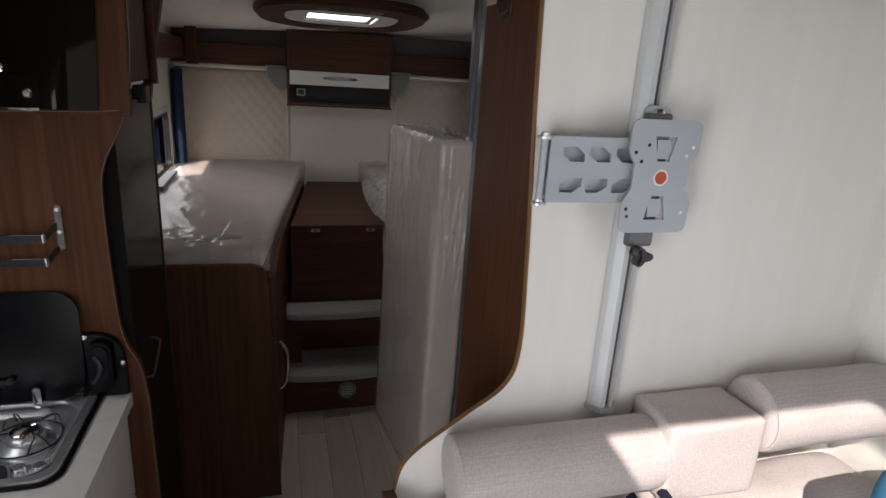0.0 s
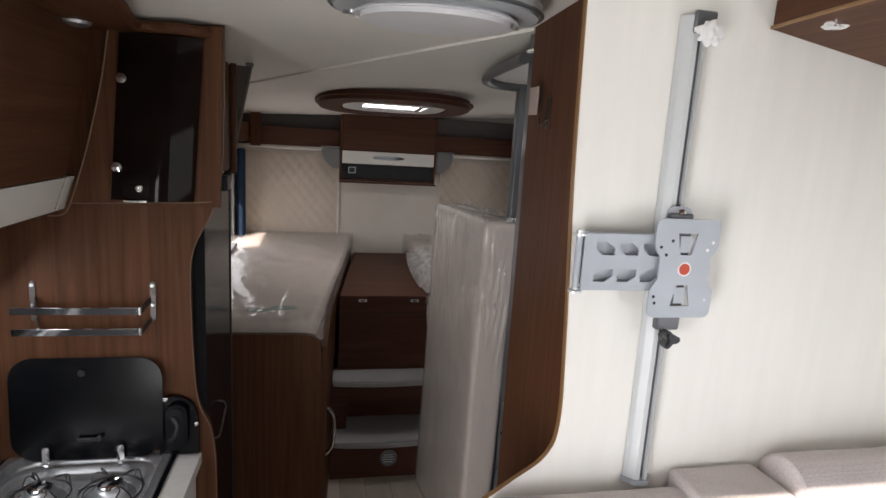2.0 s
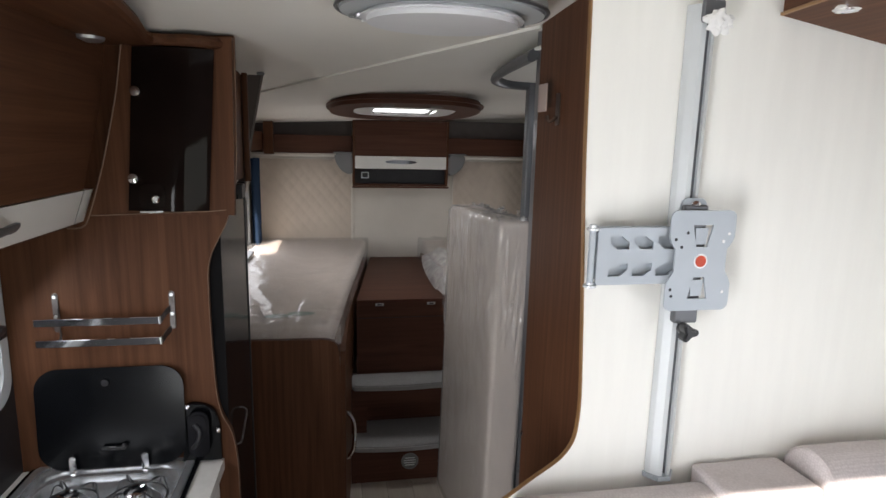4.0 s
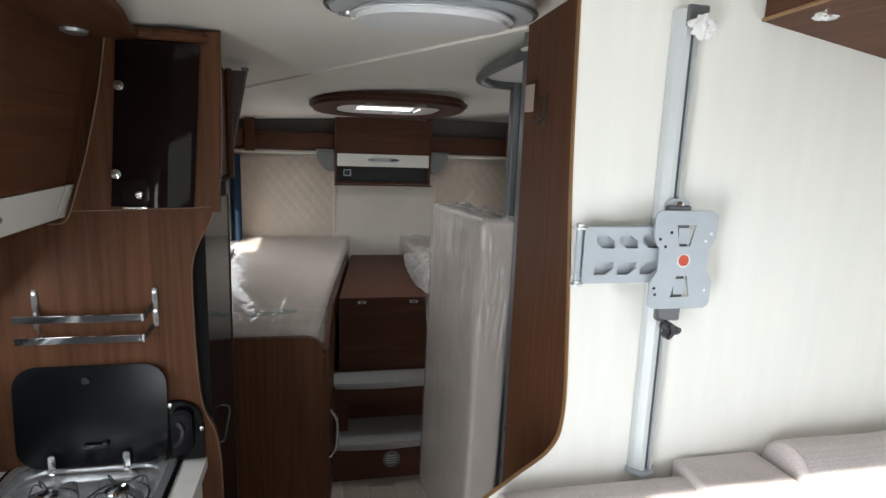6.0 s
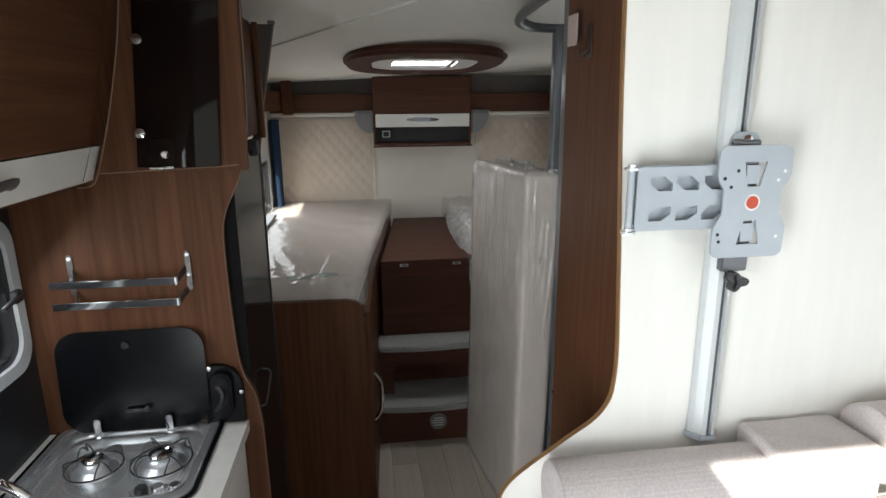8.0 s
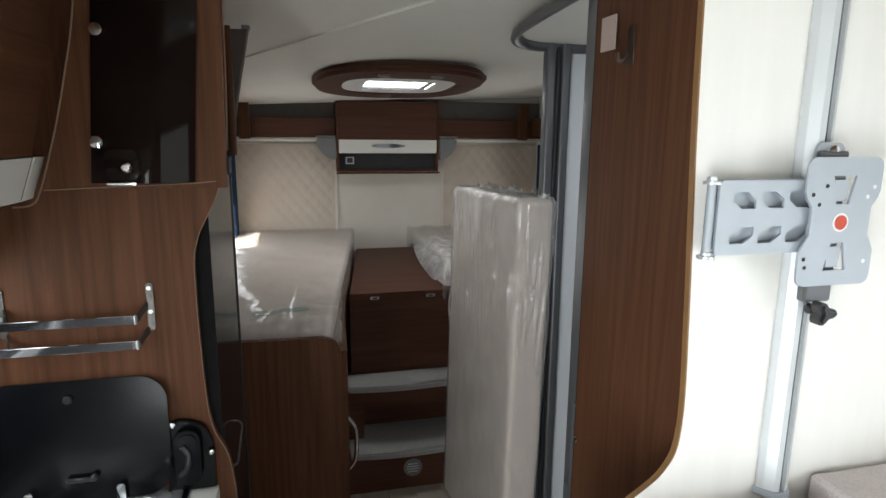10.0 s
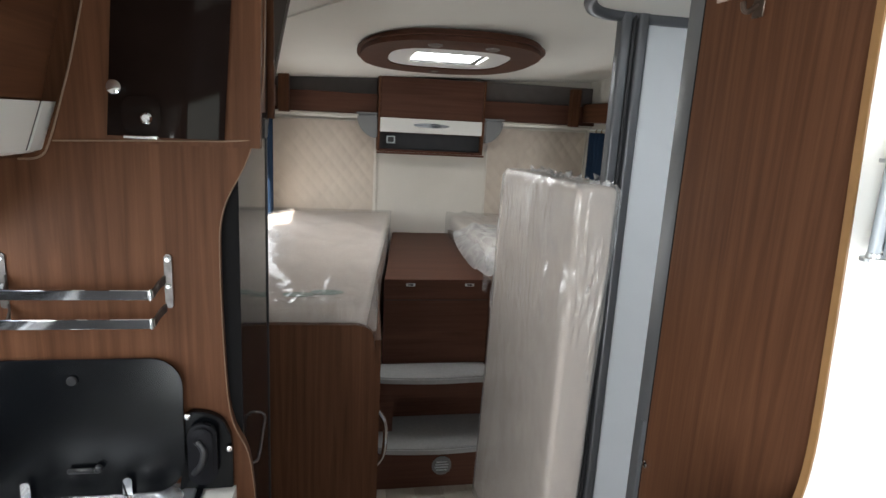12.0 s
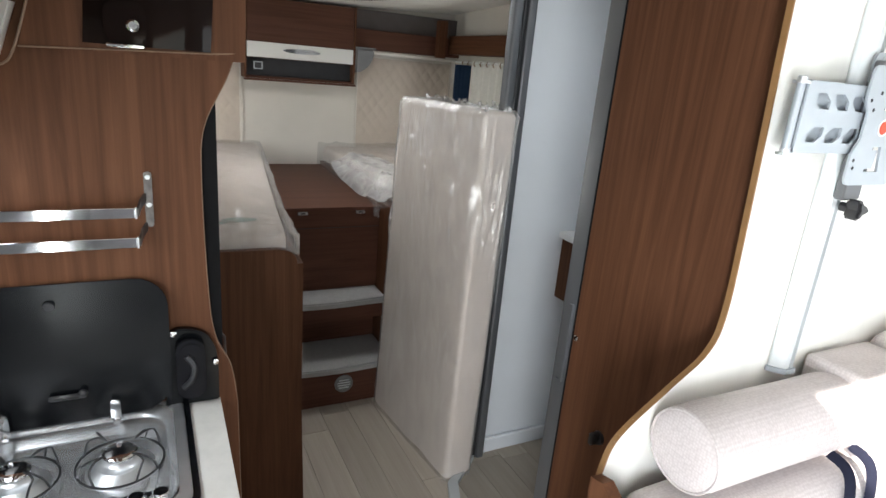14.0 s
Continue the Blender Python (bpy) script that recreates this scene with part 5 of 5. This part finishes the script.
kn = part("clamp_knob", prism([(RX - 0.004 + 0.014 * r * math.cos(a), 1.408 + 0.014 * r * math.sin(a)) for a, r in [(2 * math.pi * i / 24, 1.0 + 0.35 * math.cos(3 * 2 * math.pi * i / 24)) for i in range(24)]], "y", WY - 0.070, WY - 0.046, bev=0.004), BLACK_PLASTIC, mt, "black three-lobed clamp knob")
part("spindle", turned([(0.008, 0), (0.008, -0.012)], (RX - 0.004, WY - 0.034, 1.408), "y", 12), BLACK_PLASTIC, mt)

# overhead locker corner above the bench
rl2 = thing("overhead_locker", (1.0, 0.0, 1.9), "walnut overhead locker above the bench with a spotlight", "cabinet")
eaves = spline([(0.775, 0.524), (0.757, 0.31), (0.735, -0.10), (0.70, -0.6), (0.68, -1.2)], 6)


def under_z(x):
    return 1.978 - 0.17 * (x - 0.775)


under = prism(eaves + [(RT, -1.2), (RT, 0.524)], "z", 0.0, 0.05)
for v in under.verts:
    v.co.z += under_z(v.co.x)
part("body", under, WALNUT_Y, rl2, shade=False)
part("lip", tube([(x - 0.002, y, under_z(x) + 0.003) for x, y in eaves], 0.0035, 8), WALNUT_EDGE, rl2, "pale edge line")
spot = part("spotlight", turned([(0.021, 0.004), (0.021, -0.003), (0.017, -0.006), (0.015, -0.004)], (0.808, 0.42, under_z(0.808)), n=28), CHROME, rl2, "round chrome spotlight")
part("lens", turned([(0.0145, 0), (0.012, -0.002), (0.004, -0.003)], (0.808, 0.42, under_z(0.808) - 0.004)), LENS_OFF, spot)

# ---- bench ----
bench = thing("bench", (0.7, 0.2, 0), "upholstered bench against the white partition", "bench")
part("base", box(0.235, RT - 0.005, -0.05, 0.525, 0.0, 0.45), WALNUT_X_DIM, bench, shade=False)
part("seat", puffed(0.24, RT - 0.01, -0.08, 0.36, 0.452, 0.58, 0.04, 6), SEAT, bench)
part("end_board", prism([(0.528, 0.0), (0.528, 0.955), (0.50, 0.962), (0.40, 0.90), (0.33, 0.72), (0.05, 0.55), (0.0, 0.0)], "x", 0.200, 0.222), WALNUT, bench, shade=False)
part("backrest", puffed(0.232, RT - 0.02, 0.36, 0.520, 0.585, 0.945, 0.06, 8, 0.006, 4), SEAT, bench)


def bolster(x0, x1, y, z, r, label, seed):
    prof = [(r * 0.5, 0), (r * 0.86, 0.002), (r * 0.97, 0.008), (r, 0.022), (r * 1.01, (x1 - x0) * 0.35), (r * 0.995, (x1 - x0) * 0.7), (r, x1 - x0 - 0.022), (r * 0.97, x1 - x0 - 0.008), (r * 0.86, x1 - x0 - 0.002), (r * 0.5, x1 - x0)]
    bm = turned(prof, (x0, y, z), "x", 36)
    for v in bm.verts:
        v.co += Vector((0, 1, 1)) * 0.003 * noise.noise(v.co * 12 + Vector((seed, 0, 0)))
    ob = thing("bolster", (x0, y, z - r), label, "cushion", "bench cushions")
    part("cover", bm, SEAT, ob)
    for q, xx in enumerate((x0 + 0.006, x1 - 0.006)):
        ring = [(xx, y + r * 0.955 * math.cos(a), z + r * 0.955 * math.sin(a)) for a in [2 * math.pi * i / 36 for i in range(36)]]
        part("piping", tube(ring, 0.0022, 6, closed=True), SEAT, ob)
    return ob


bolster(0.300, 0.690, 0.452, 1.032, 0.068, "pale woven round bolster cushion on the bench back", 1)
c2 = thing("cushion", (0.83, 0.45, 0.95), "square-edged pale woven cushion between the bolsters", "cushion", "bench cushions")
part("cover", puffed(0.684, 0.886, 0.392, 0.522, 0.955, 1.114, 0.012, 6, 0.004, 8), SEAT, c2)
c3b = bolster(0.894, 1.232, 0.448, 1.090, 0.072, "pale woven bolster cushion leaning in the corner", 9)
stp = thing("strap", (0.70, 0.35, 0.9), "two dark straps hanging over the bench back", "strap")
for sx in (0.622, 0.686):
    part("band", tube(spline([(sx, 0.40, 0.985), (sx + 0.004, 0.360, 0.960), (sx + 0.008, 0.347, 0.84), (sx + 0.010, 0.350, 0.60)], 6), 0.009, 8, flat=0.25), NAVY_WEB, stp)
bl = thing("seat_headrest", (1.0, 0.1, 0.6), "blue upholstered seat corner by the window", "seat")
part("cover", puffed(0.86, 1.12, 0.03, 0.20, 0.585, 1.185, 0.05, 4, 0.004, 3), BLUE_SEAT, bl)

# roof window over the seats and the open entrance
rw2 = thing("roof_window", (0.2, -0.78, 2.06), "clear roof window over the seats", "roof window")
rz = ceil_z(-0.78)
part("frame", prism(rounded(-0.16, 0.56, -1.06, -0.50, 0.06), "z", rz - 0.02, rz + 0.03, [rounded(-0.11, 0.51, -1.01, -0.55, 0.05)]), WHITE_PLASTIC, rw2)

# ---- floor planks ----
pw, pl = 0.128, 0.92
pm = bpy.data.meshes.new("plank")
pb = box(-pw / 2 + 0.0007, pw / 2 - 0.0007, -pl / 2 + 0.0007, pl / 2 - 0.0007, -0.006, 0.0, 0.0008, 1)
pb.to_mesh(pm)
pb.free()
pmat = FLOOR_MAT
pm.materials.append(pmat)
cols = int((RT - L) / pw) + 1
for i in range(cols):
    off = random.uniform(0, pl)
    y = FRONT - off + pl / 2
    while y < BACK + pl / 2:
        if not FRONT + pl / 2 < y < BACK - pl / 2 + 0.3:
            y += pl
            continue
        ob = new("plank", pm)
        ob.parent = floor
        ob.location = (L + pw * (i + 0.5), y, 0)
        y += pl
